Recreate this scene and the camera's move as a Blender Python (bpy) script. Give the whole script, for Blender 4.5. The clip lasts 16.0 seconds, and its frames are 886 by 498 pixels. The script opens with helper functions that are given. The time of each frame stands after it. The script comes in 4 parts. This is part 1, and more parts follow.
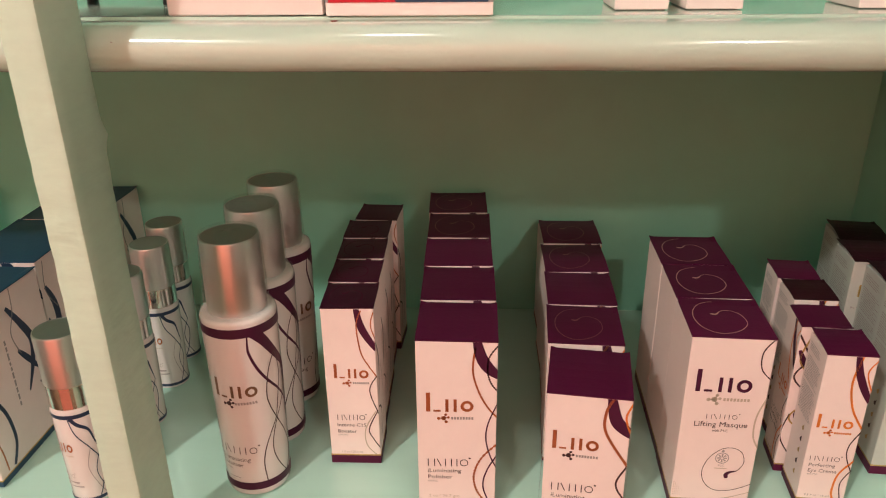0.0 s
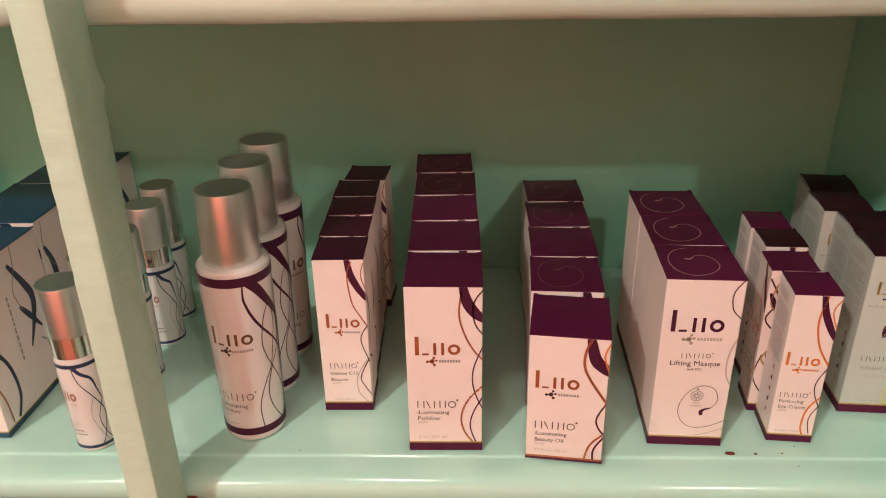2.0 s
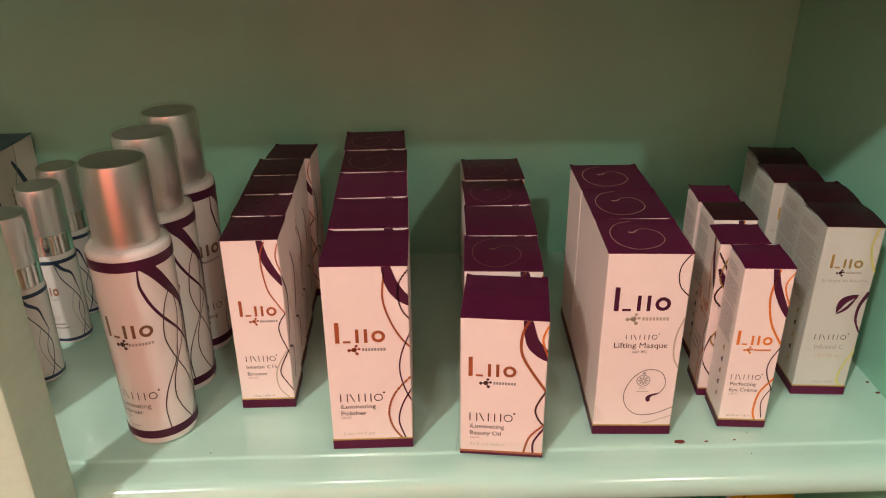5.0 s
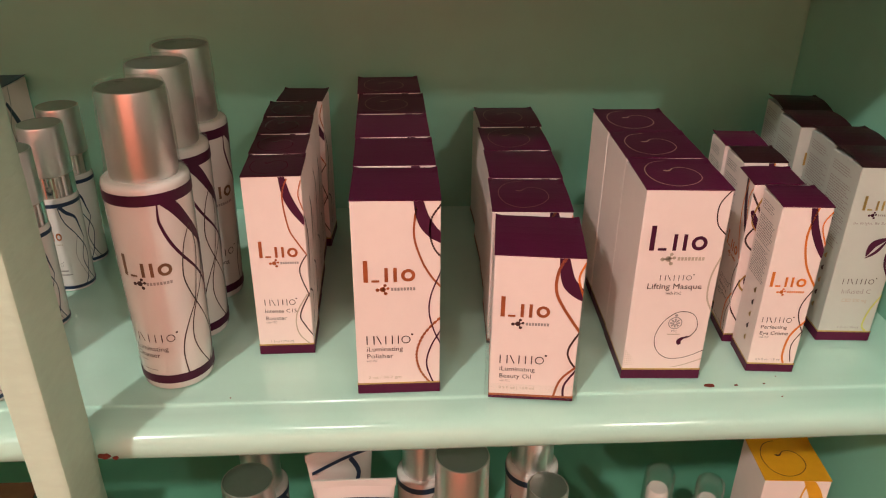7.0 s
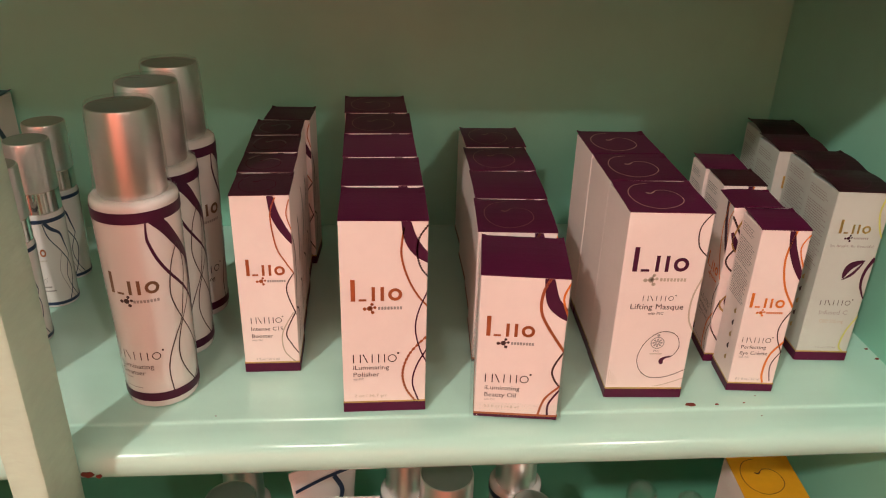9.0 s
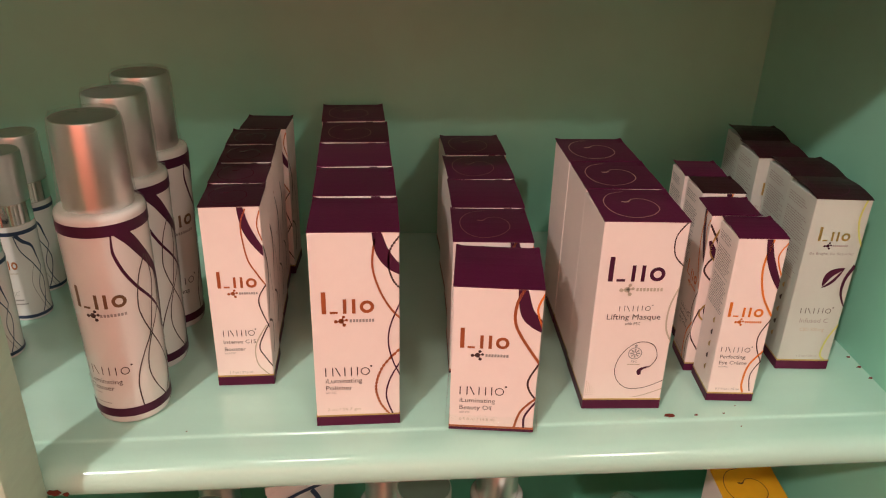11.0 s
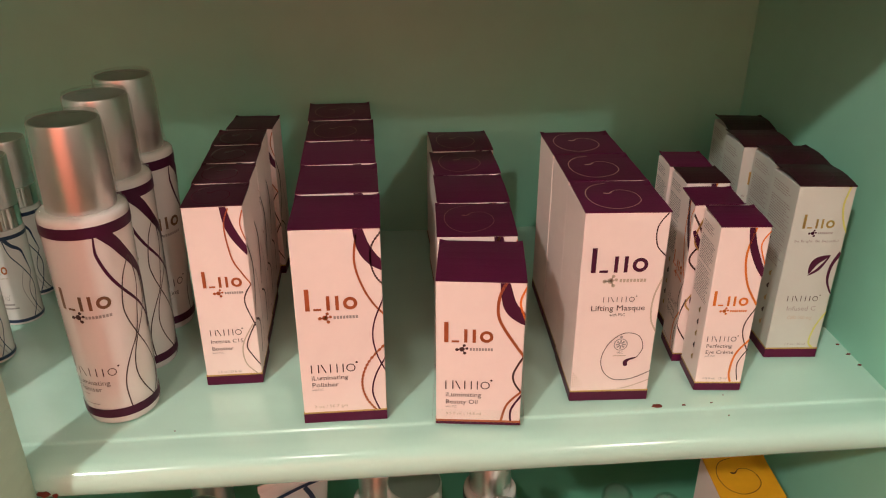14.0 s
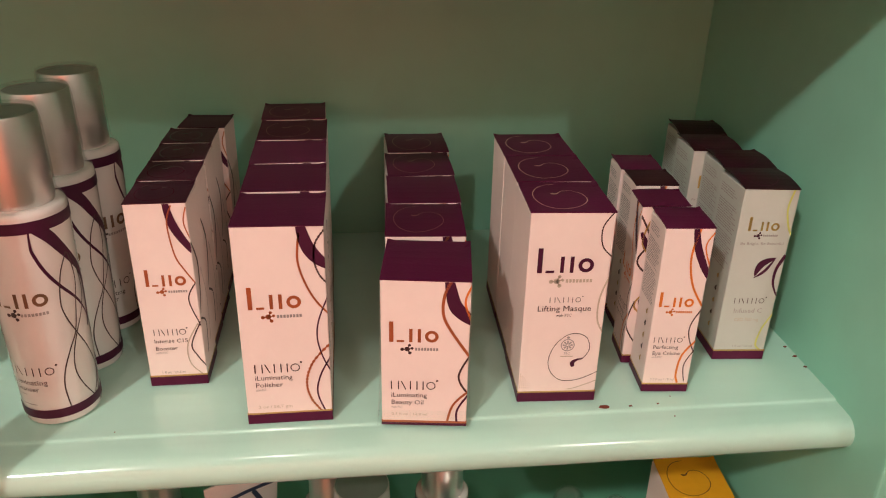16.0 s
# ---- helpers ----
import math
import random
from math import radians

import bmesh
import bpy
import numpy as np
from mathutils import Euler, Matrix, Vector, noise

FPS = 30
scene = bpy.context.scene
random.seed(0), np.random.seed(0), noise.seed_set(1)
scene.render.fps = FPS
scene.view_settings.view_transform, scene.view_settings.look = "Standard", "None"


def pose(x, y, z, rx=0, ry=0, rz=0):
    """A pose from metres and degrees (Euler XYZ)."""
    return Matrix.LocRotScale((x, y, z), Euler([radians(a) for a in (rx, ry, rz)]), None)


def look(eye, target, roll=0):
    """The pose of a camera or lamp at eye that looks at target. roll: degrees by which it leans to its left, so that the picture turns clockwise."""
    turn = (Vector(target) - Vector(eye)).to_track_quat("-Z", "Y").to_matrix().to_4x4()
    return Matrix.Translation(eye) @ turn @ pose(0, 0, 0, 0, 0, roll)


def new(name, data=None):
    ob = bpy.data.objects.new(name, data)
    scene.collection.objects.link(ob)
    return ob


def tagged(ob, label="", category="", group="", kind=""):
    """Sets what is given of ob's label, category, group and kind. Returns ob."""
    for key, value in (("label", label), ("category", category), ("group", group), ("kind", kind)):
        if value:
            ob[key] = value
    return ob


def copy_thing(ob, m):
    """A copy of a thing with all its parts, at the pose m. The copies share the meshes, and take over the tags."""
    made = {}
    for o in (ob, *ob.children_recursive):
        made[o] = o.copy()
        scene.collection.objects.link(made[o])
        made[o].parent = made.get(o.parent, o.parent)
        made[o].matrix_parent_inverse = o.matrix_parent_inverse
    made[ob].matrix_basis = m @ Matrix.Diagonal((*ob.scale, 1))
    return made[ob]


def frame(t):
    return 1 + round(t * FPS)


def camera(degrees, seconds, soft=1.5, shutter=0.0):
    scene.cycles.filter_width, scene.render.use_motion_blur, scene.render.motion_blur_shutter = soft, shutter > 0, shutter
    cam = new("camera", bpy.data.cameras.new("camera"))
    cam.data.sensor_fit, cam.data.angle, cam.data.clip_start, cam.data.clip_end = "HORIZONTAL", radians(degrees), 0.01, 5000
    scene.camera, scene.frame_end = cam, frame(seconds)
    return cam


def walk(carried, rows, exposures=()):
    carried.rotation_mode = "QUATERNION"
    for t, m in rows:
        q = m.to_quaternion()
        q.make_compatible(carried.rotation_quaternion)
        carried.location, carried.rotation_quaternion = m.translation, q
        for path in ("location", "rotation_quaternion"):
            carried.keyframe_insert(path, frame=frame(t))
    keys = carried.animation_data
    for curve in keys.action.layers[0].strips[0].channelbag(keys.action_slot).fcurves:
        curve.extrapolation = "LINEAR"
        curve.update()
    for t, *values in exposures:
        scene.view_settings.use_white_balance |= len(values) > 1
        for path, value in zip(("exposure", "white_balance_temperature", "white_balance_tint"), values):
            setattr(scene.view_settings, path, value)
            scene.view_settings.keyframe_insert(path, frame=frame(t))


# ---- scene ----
cam = camera(60.8, 16.0, soft=1.1)
METRES, EYE, TILT, LEAN, TURN = 0.28, 1.40, 0.0, 0.0, 2.9
ROWS = [
    (0.0, 0.0, 0.0, 0.0, -0.24, -23.52, 0.55),
    (0.5, -0.015, -0.0172, 0.0113, -0.14, -23.35, 0.74),
    (1.0, -0.0296, -0.0529, 0.0163, -0.22, -23.29, 1.0),
    (1.2, -0.0305, -0.0725, 0.0011, -0.24, -23.82, 1.03),
    (1.5, -0.028, -0.0957, -0.0316, -0.61, -24.21, 1.08),
    (1.7, -0.0173, -0.1025, -0.0357, -1.03, -24.88, 1.03),
    (2.0, 0.0093, -0.1055, -0.0374, -1.22, -25.04, 0.96),
    (2.5, 0.0362, -0.0961, -0.0415, -1.69, -25.1, 0.91),
    (3.0, 0.066, -0.0719, -0.0418, -2.11, -24.99, 0.91),
    (3.5, 0.105, -0.0647, -0.0605, -2.99, -24.95, 0.7),
    (3.7, 0.1054, -0.0586, -0.0725, -4.64, -24.83, 0.67),
    (5.8, 0.0597, 0.0774, -0.2336, -4.52, -25.89, 0.33),
    (6.0, 0.0452, 0.082, -0.2506, -4.77, -27.02, 0.3),
    (6.2, 0.0257, 0.0842, -0.2668, -4.64, -27.84, 0.16),
    (6.5, -0.0044, 0.0861, -0.2794, -5.73, -27.66, -0.04),
    (7.0, -0.0331, 0.0576, -0.2731, -6.1, -26.91, -0.54),
    (7.5, -0.057, 0.0317, -0.2486, -6.36, -26.19, -0.91),
    (8.0, -0.0499, 0.0354, -0.2492, -6.84, -25.88, -1.11),
    (8.5, -0.0508, 0.0417, -0.2477, -7.21, -25.75, -1.31),
    (9.0, -0.048, 0.0456, -0.2558, -7.2, -25.71, -1.55),
    (9.5, -0.0458, 0.0508, -0.2509, -7.12, -25.6, -1.75),
    (10.0, -0.0246, 0.0546, -0.253, -7.39, -25.43, -1.7),
    (12.5, 0.0349, 0.0812, -0.2533, -7.54, -25.3, -0.98),
    (13.0, 0.0478, 0.0676, -0.2709, -7.57, -25.53, -1.08),
    (13.5, 0.0576, 0.0563, -0.2604, -7.51, -25.62, -0.86),
    (14.0, 0.0597, 0.0519, -0.2597, -7.81, -25.37, -0.07),
    (14.5, 0.054, 0.0534, -0.2959, -7.87, -25.04, -0.3),
    (15.0, 0.0855, 0.0534, -0.2794, -8.17, -24.99, -0.81),
    (15.5, 0.1053, 0.0484, -0.2878, -8.63, -24.84, -1.1),
    (16.0, 0.1263, 0.0411, -0.2801, -9.35, -24.77, -1.21),
]
EXPOSURE = [(0.0, 0.0), (16.0, 0.0)]
walk(cam, [(t, pose(0, 0, EYE, TILT, LEAN, TURN) @ pose(METRES * x, METRES * y, METRES * z, 90 + pitch, roll, yaw)) for t, x, y, z, yaw, pitch, roll in ROWS], EXPOSURE)

# ---- world and lamps ----
world = bpy.data.worlds.new("world")
world.use_nodes = True
world.node_tree.nodes["Background"].inputs[0].default_value = (0.9, 0.85, 0.75, 1)
world.node_tree.nodes["Background"].inputs[1].default_value = 0.004
scene.world = world


def lamp(name, at, power, colour, radius):
    data = bpy.data.lights.new(name, "POINT")
    data.energy, data.color, data.shadow_soft_size = power, colour, radius
    ob = new(name, data)
    ob.matrix_world = pose(*at)
    return ob


LAMP_A = (-1.27, -1.54, 3.04)
LAMP_B = (1.26, -2.48, 3.03)
lamp("ceiling_lamp_glow", LAMP_A, 163, (1.0, 0.93, 0.84), 0.07)
lamp("ceiling_lamp_glow", LAMP_B, 60, (1.0, 0.90, 0.80), 0.05)
# Added fill light without a known source: brightens the front of the shelf.
ADDED_LAMP_C = (-0.25, -0.30, 3.05)
lamp("ceiling_lamp_glow", ADDED_LAMP_C, 13, (1.0, 0.95, 0.88), 0.07)
# Added spot, no such lamp known: lights the salmon panel for its pink bounce.
fill_spot = bpy.data.lights.new("wall_washer_glow", "SPOT")
fill_spot.energy, fill_spot.color, fill_spot.shadow_soft_size, fill_spot.spot_size, fill_spot.spot_blend = 640, (1.0, 0.84, 0.72), 0.03, radians(64), 0.6
new("wall_washer_glow", fill_spot).matrix_world = look(ADDED_LAMP_C, (-0.28, -1.06, 0.85))


# ---- materials ----
def material(name, colour, rough=0.5, metal=0.0, spread=0.08, scale=60.0, bump=0.0, bump_scale=300.0,
             coat=0.0, stretch=(1, 1, 1), second=None, rough_spread=0.0, island=0.0):
    """A procedural surface: two scales of tint, gloss variation and fine relief."""
    m = bpy.data.materials.new(name)
    m.use_nodes = True
    nt, b = m.node_tree, m.node_tree.nodes["Principled BSDF"]
    link, add = nt.links.new, nt.nodes.new
    coord, mapping = add("ShaderNodeTexCoord"), add("ShaderNodeMapping")
    mapping.inputs["Scale"].default_value = stretch
    link(coord.outputs["Object"], mapping.inputs["Vector"])
    big, fine = add("ShaderNodeTexNoise"), add("ShaderNodeTexNoise")
    big.inputs["Scale"].default_value, big.inputs["Detail"].default_value = scale * 0.15, 4
    fine.inputs["Scale"].default_value, fine.inputs["Detail"].default_value = scale * 3, 6
    for n in (big, fine):
        link(mapping.outputs[0], n.inputs["Vector"])
    both = add("ShaderNodeMath")
    both.operation = "ADD"
    link(big.outputs["Fac"], both.inputs[0]), link(fine.outputs["Fac"], both.inputs[1])
    ramp = add("ShaderNodeMapRange")
    ramp.inputs["From Min"].default_value, ramp.inputs["From Max"].default_value = 0.6, 1.4
    link(both.outputs[0], ramp.inputs["Value"])
    mix = add("ShaderNodeMix")
    mix.data_type = "RGBA"
    dark = second or tuple(c * (1 - spread) for c in colour)
    light = colour if second else tuple(min(1, c * (1 + spread)) for c in colour)
    mix.inputs["A"].default_value, mix.inputs["B"].default_value = (*dark, 1), (*light, 1)
    link(ramp.outputs["Result"], mix.inputs["Factor"])
    out = mix.outputs["Result"]
    if island:
        info, hsv = add("ShaderNodeObjectInfo"), add("ShaderNodeHueSaturation")
        span = add("ShaderNodeMapRange")
        span.inputs["To Min"].default_value, span.inputs["To Max"].default_value = 1 - island, 1 + island
        link(info.outputs["Random"], span.inputs["Value"]), link(span.outputs["Result"], hsv.inputs["Value"])
        link(out, hsv.inputs["Color"])
        out = hsv.outputs["Color"]
    link(out, b.inputs["Base Color"])
    b.inputs["Roughness"].default_value, b.inputs["Metallic"].default_value = rough, metal
    b.inputs["Coat Weight"].default_value, b.inputs["Coat Roughness"].default_value = coat, 0.08
    if rough_spread:
        rr = add("ShaderNodeMapRange")
        rr.inputs["From Min"].default_value, rr.inputs["From Max"].default_value = 0.3, 0.7
        rr.inputs["To Min"].default_value, rr.inputs["To Max"].default_value = rough - rough_spread, rough + rough_spread
        link(big.outputs["Fac"], rr.inputs["Value"]), link(rr.outputs["Result"], b.inputs["Roughness"])
    if bump:
        grain, relief = add("ShaderNodeTexNoise"), add("ShaderNodeBump")
        grain.inputs["Scale"].default_value, grain.inputs["Detail"].default_value = bump_scale, 3
        link(mapping.outputs[0], grain.inputs["Vector"])
        relief.inputs["Strength"].default_value, relief.inputs["Distance"].default_value = bump, 0.002
        link(grain.outputs["Fac"], relief.inputs["Height"]), link(relief.outputs[0], b.inputs["Normal"])
    return m


MINT = material("mint_gloss_paint", (0.49, 0.78, 0.67), 0.20, spread=0.05, scale=12, bump=0.09, bump_scale=45, coat=0.5, stretch=(0.25, 1, 1), rough_spread=0.08)
# Mint paint with the shade of the lower compartment put into its colour.
GREEN_SHADED = material("green_paint_shaded", (0.15, 0.44, 0.30), 0.35, spread=0.08, scale=10, bump=0.10, bump_scale=35)
# Darker copy of the shelf's mint: shade inside the shelving painted into the panels.
MINT_SHADED = material("mint_paint_shaded", (0.26, 0.60, 0.46), 0.38, spread=0.05, scale=10, bump=0.10, bump_scale=35, rough_spread=0.06)
CREAM = material("pale_cream_green_paint", (0.56, 0.69, 0.58), 0.16, spread=0.05, scale=14, bump=0.08, bump_scale=45, coat=0.7, stretch=(0.4, 1, 1), rough_spread=0.08)
POST_PAINT = material("brushed_cream_post_paint", (0.58, 0.75, 0.60), 0.5, spread=0.06, scale=25, bump=0.5, bump_scale=40, stretch=(1, 1, 3), rough_spread=0.08)
# White card; its pink tint puts part of the warm light into the colour.
CARD = material("white_coated_card", (0.86, 0.735, 0.695), 0.42, spread=0.02, scale=40, bump=0.03, bump_scale=600, island=0.03)
CARD_GREY = material("soft_grey_green_card", (0.52, 0.55, 0.51), 0.45, spread=0.02, scale=40, bump=0.03, bump_scale=600, island=0.03)
PURPLE = material("plum_printed_card", (0.083, 0.006, 0.036), 0.42, spread=0.10, scale=60, bump=0.05, bump_scale=400, island=0.15)
PURPLE_INK = material("plum_ink", (0.065, 0.010, 0.034), 0.4, spread=0.08)
NAVY = material("navy_printed_card", (0.010, 0.055, 0.110), 0.4, spread=0.1, scale=60, bump=0.05, bump_scale=400)
NAVY_INK = material("navy_ink", (0.012, 0.030, 0.075), 0.4)
DARK_INK = material("dark_brown_ink", (0.050, 0.019, 0.019), 0.45)
GREY_INK = material("grey_ink", (0.33, 0.29, 0.28), 0.5)
PALE_INK = material("pale_gold_grey_ink", (0.50, 0.42, 0.33), 0.45)
COPPER = material("copper_foil", (0.46, 0.145, 0.055), 0.32, metal=0.55, spread=0.25, scale=25)
BRONZE = material("dark_bronze_foil", (0.20, 0.11, 0.06), 0.35, metal=0.4, spread=0.25, scale=25)
ORANGE = material("orange_foil", (0.85, 0.25, 0.04), 0.35, metal=0.35, spread=0.15, scale=25)
DARK_LID = material("dark_brown_plum_card", (0.030, 0.006, 0.011), 0.42, spread=0.10, scale=60, bump=0.05, bump_scale=400, island=0.2)
PLUM_DARK = material("dark_plum_card", (0.050, 0.006, 0.021), 0.42, spread=0.10, scale=60, bump=0.05, bump_scale=400, island=0.2)
LID_LINE = material("pale_gold_line", (0.60, 0.46, 0.34), 0.35, metal=0.3, spread=0.2, scale=30)
DIM_LINE = material("dim_gold_line", (0.23, 0.12, 0.085), 0.35, metal=0.3, spread=0.2, scale=30)
FAINT_LINE = material("faint_plum_varnish", (0.13, 0.035, 0.065), 0.25, spread=0.2, scale=30)
GOLD = material("gold_foil", (0.55, 0.36, 0.12), 0.3, metal=0.7, spread=0.2, scale=30)
for m in (PURPLE, PURPLE_INK, DARK_LID, PLUM_DARK):
    m.node_tree.nodes["Principled BSDF"].inputs["Specular IOR Level"].default_value = 0.20
LIME = material("lime_ink", (0.60, 0.62, 0.16), 0.45)
PLASTIC = material("white_glossy_plastic", (0.78, 0.73, 0.70), 0.14, spread=0.015, scale=20, coat=1.0)
SILVER = material("satin_silver_metal", (0.82, 0.80, 0.78), 0.34, metal=1.0, spread=0.04, scale=40, bump=0.02, bump_scale=500, stretch=(1, 1, 0.05))
CAP_TOP = material("frosted_cap_top", (0.44, 0.45, 0.43), 0.32, metal=0.9, spread=0.06, scale=60)
CHROME = material("polished_chrome", (0.85, 0.80, 0.76), 0.13, metal=1.0, spread=0.01)


def see_through(name, gloss, bump):
    """Thin clear plastic: light passes straight through, with a gloss that grows towards the edges."""
    m = bpy.data.materials.new(name)
    m.use_nodes = True
    nt = m.node_tree
    nt.nodes.remove(nt.nodes["Principled BSDF"])
    add, link = nt.nodes.new, nt.links.new
    clear, shine, mix = add("ShaderNodeBsdfTransparent"), add("ShaderNodeBsdfGlossy"), add("ShaderNodeMixShader")
    edge, relief, grain = add("ShaderNodeLayerWeight"), add("ShaderNodeBump"), add("ShaderNodeTexNoise")
    clear.inputs["Color"].default_value = (0.97, 0.98, 0.97, 1)
    shine.inputs["Roughness"].default_value = 0.06
    edge.inputs["Blend"].default_value = gloss
    grain.inputs["Scale"].default_value = 140
    relief.inputs["Strength"].default_value, relief.inputs["Distance"].default_value = bump, 0.002
    link(grain.outputs["Fac"], relief.inputs["Height"])
    link(relief.outputs[0], shine.inputs["Normal"])
    link(edge.outputs["Facing"], mix.inputs[0])
    link(clear.outputs[0], mix.inputs[1]), link(shine.outputs[0], mix.inputs[2])
    link(mix.outputs[0], nt.nodes["Material Output"].inputs["Surface"])
    return m


FILM = see_through("clear_plastic_film", 0.07, 0.8)
CLEAR = see_through("clear_plastic", 0.12, 0.0)
YELLOW = material("yellow_printed_card", (0.75, 0.36, 0.015), 0.4, spread=0.06, scale=50)
CHIP = material("red_brown_undercoat", (0.16, 0.025, 0.012), 0.7, spread=0.4, scale=400)
BROWN = material("brown_lacquered_card", (0.10, 0.045, 0.02), 0.2, spread=0.2, scale=30, coat=0.5)
BLACK = material("black_plastic", (0.012, 0.012, 0.014), 0.35, spread=0.2)
RED = material("red_print", (0.55, 0.012, 0.03), 0.35, spread=0.15)
GREYPRINT = material("grey_print", (0.32, 0.30, 0.30), 0.35, spread=0.3, scale=25)
SALMON = material("salmon_reflector_paint", (0.83, 0.25, 0.18), 0.7, spread=0.06, scale=3, bump=0.1, bump_scale=60)
BEIGE = material("beige_wall_paint", (0.34, 0.31, 0.27), 0.7, spread=0.08, scale=3, bump=0.1, bump_scale=60)
CEILING = material("ceiling_paint", (0.40, 0.38, 0.34), 0.8, spread=0.05, scale=3)
FLOORWOOD = material("brown_floor_wood", (0.12, 0.065, 0.035), 0.45, spread=0.3, scale=8, stretch=(1, 8, 1))


def glow(name, colour, power):
    m = bpy.data.materials.new(name)
    m.use_nodes = True
    b = m.node_tree.nodes["Principled BSDF"]
    b.inputs["Emission Color"].default_value, b.inputs["Emission Strength"].default_value = (*colour, 1), power
    return m


# ---- mesh helpers ----
def mesh_from(name, bm, mat, smooth=False):
    me = bpy.data.meshes.new(name)
    bmesh.ops.recalc_face_normals(bm, faces=bm.faces)
    bm.to_mesh(me)
    bm.free()
    me.materials.append(mat)
    for p in me.polygons:
        p.use_smooth = smooth
    if smooth:
        me.set_sharp_from_angle(angle=radians(38))
    return me


def part(name, bm, mat, parent, label="", smooth=False):
    ob = new(name, mesh_from(name, bm, mat, smooth))
    ob.parent = parent
    if label:
        ob["label"] = label
    if name in ("printed_bar", "name_print", "dot_print", "small_print"):
        ob["kind"] = "stuff"
    return ob


def thing(name, label, category, group="", kind=""):
    ob = new(name)
    ob.empty_display_size = 0.02
    return tagged(ob, label, category, group, kind)


def block(x0, x1, y0, y1, z0, z1, bevel=0.0, seg=2, bm=None):
    bm = bm or bmesh.new()
    got = bmesh.ops.create_cube(bm, size=1)["verts"]
    for v in got:
        v.co = Vector(((x0 + x1) / 2 + v.co.x * (x1 - x0), (y0 + y1) / 2 + v.co.y * (y1 - y0), (z0 + z1) / 2 + v.co.z * (z1 - z0)))
    if bevel:
        edges = list({e for v in got for e in v.link_edges})
        bmesh.ops.bevel(bm, geom=edges, offset=bevel, segments=seg, affect="EDGES", profile=0.5)
    return bm


def lathe(profile, seg=48, bm=None):
    """A turned body from (radius, height) pairs, bottom to top."""
    bm = bm or bmesh.new()
    rings = []
    for r, z in profile:
        if r < 1e-6:
            rings.append([bm.verts.new((0, 0, z))])
        else:
            rings.append([bm.verts.new((r * math.cos(2 * math.pi * k / seg), r * math.sin(2 * math.pi * k / seg), z)) for k in range(seg)])
    for a, b in zip(rings, rings[1:]):
        for k in range(seg):
            j = (k + 1) % seg
            if len(a) == 1 and len(b) == 1:
                continue
            if len(a) == 1:
                bm.faces.new((a[0], b[j], b[k]))
            elif len(b) == 1:
                bm.faces.new((a[k], a[j], b[0]))
            else:
                bm.faces.new((a[k], a[j], b[j], b[k]))
    return bm


def spline(points, n):
    """Catmull-Rom samples through 2D points."""
    p = [points[0], *points, points[-1]]
    out = []
    for i in range(1, len(p) - 2):
        for k in range(n):
            t = k / n
            out.append(tuple(0.5 * (2 * p[i][j] + (p[i + 1][j] - p[i - 1][j]) * t + (2 * p[i - 1][j] - 5 * p[i][j] + 4 * p[i + 1][j] - p[i + 2][j]) * t * t
                                    + (3 * p[i][j] - p[i - 1][j] - 3 * p[i + 1][j] + p[i + 2][j]) * t ** 3) for j in (0, 1)))
    return out + [tuple(points[-1])]


def ribbon(points, width, place, limit=None, n=10, bm=None, tips=False):
    """A flat printed ribbon along a spline; place() lays (s, z) on a surface; limit cuts it at the edges of the face."""
    bm = bm or bmesh.new()
    line = spline(points, n)
    last = None
    for i, (s, z) in enumerate(line):
        a, b = line[max(i - 1, 0)], line[min(i + 1, len(line) - 1)]
        dx, dz = b[0] - a[0], b[1] - a[1]
        length = math.hypot(dx, dz) or 1
        f = i / (len(line) - 1)
        w = width(f) if callable(width) else width
        sides = []
        for k in (-0.5, 0.5):
            q, r = s - dz / length * w * k, z + dx / length * w * k
            if limit:
                q, r = min(max(q, limit[0]), limit[1]), min(max(r, limit[2]), limit[3])
            sides.append(bm.verts.new(place(q, r)))
        if last and (max(abs(sides[0].co[j] - sides[1].co[j]) for j in range(3)) > 2e-5 or max(abs(last[0].co[j] - last[1].co[j]) for j in range(3)) > 2e-5):
            bm.faces.new((last[0], last[1], sides[1], sides[0]))
        last = sides
    return bm


def rect(s0, s1, z0, z1, place, bm=None, cuts=1):
    bm = bm or bmesh.new()
    cols = [(bm.verts.new(place(s0 + (s1 - s0) * k / cuts, z0)), bm.verts.new(place(s0 + (s1 - s0) * k / cuts, z1))) for k in range(cuts + 1)]
    for a, b in zip(cols, cols[1:]):
        bm.faces.new((a[0], b[0], b[1], a[1]))
    return bm


def disc(s, z, r, place, bm=None, n=14, hole=0.0):
    bm = bm or bmesh.new()
    ring = [(math.cos(2 * math.pi * k / n), math.sin(2 * math.pi * k / n)) for k in range(n)]
    outer = [bm.verts.new(place(s + r * c, z + r * d)) for c, d in ring]
    if hole:
        inner = [bm.verts.new(place(s + hole * c, z + hole * d)) for c, d in ring]
        for k in range(n):
            bm.faces.new((outer[k], outer[(k + 1) % n], inner[(k + 1) % n], inner[k]))
    else:
        bm.faces.new(outer)
    return bm


LETTERS = {}


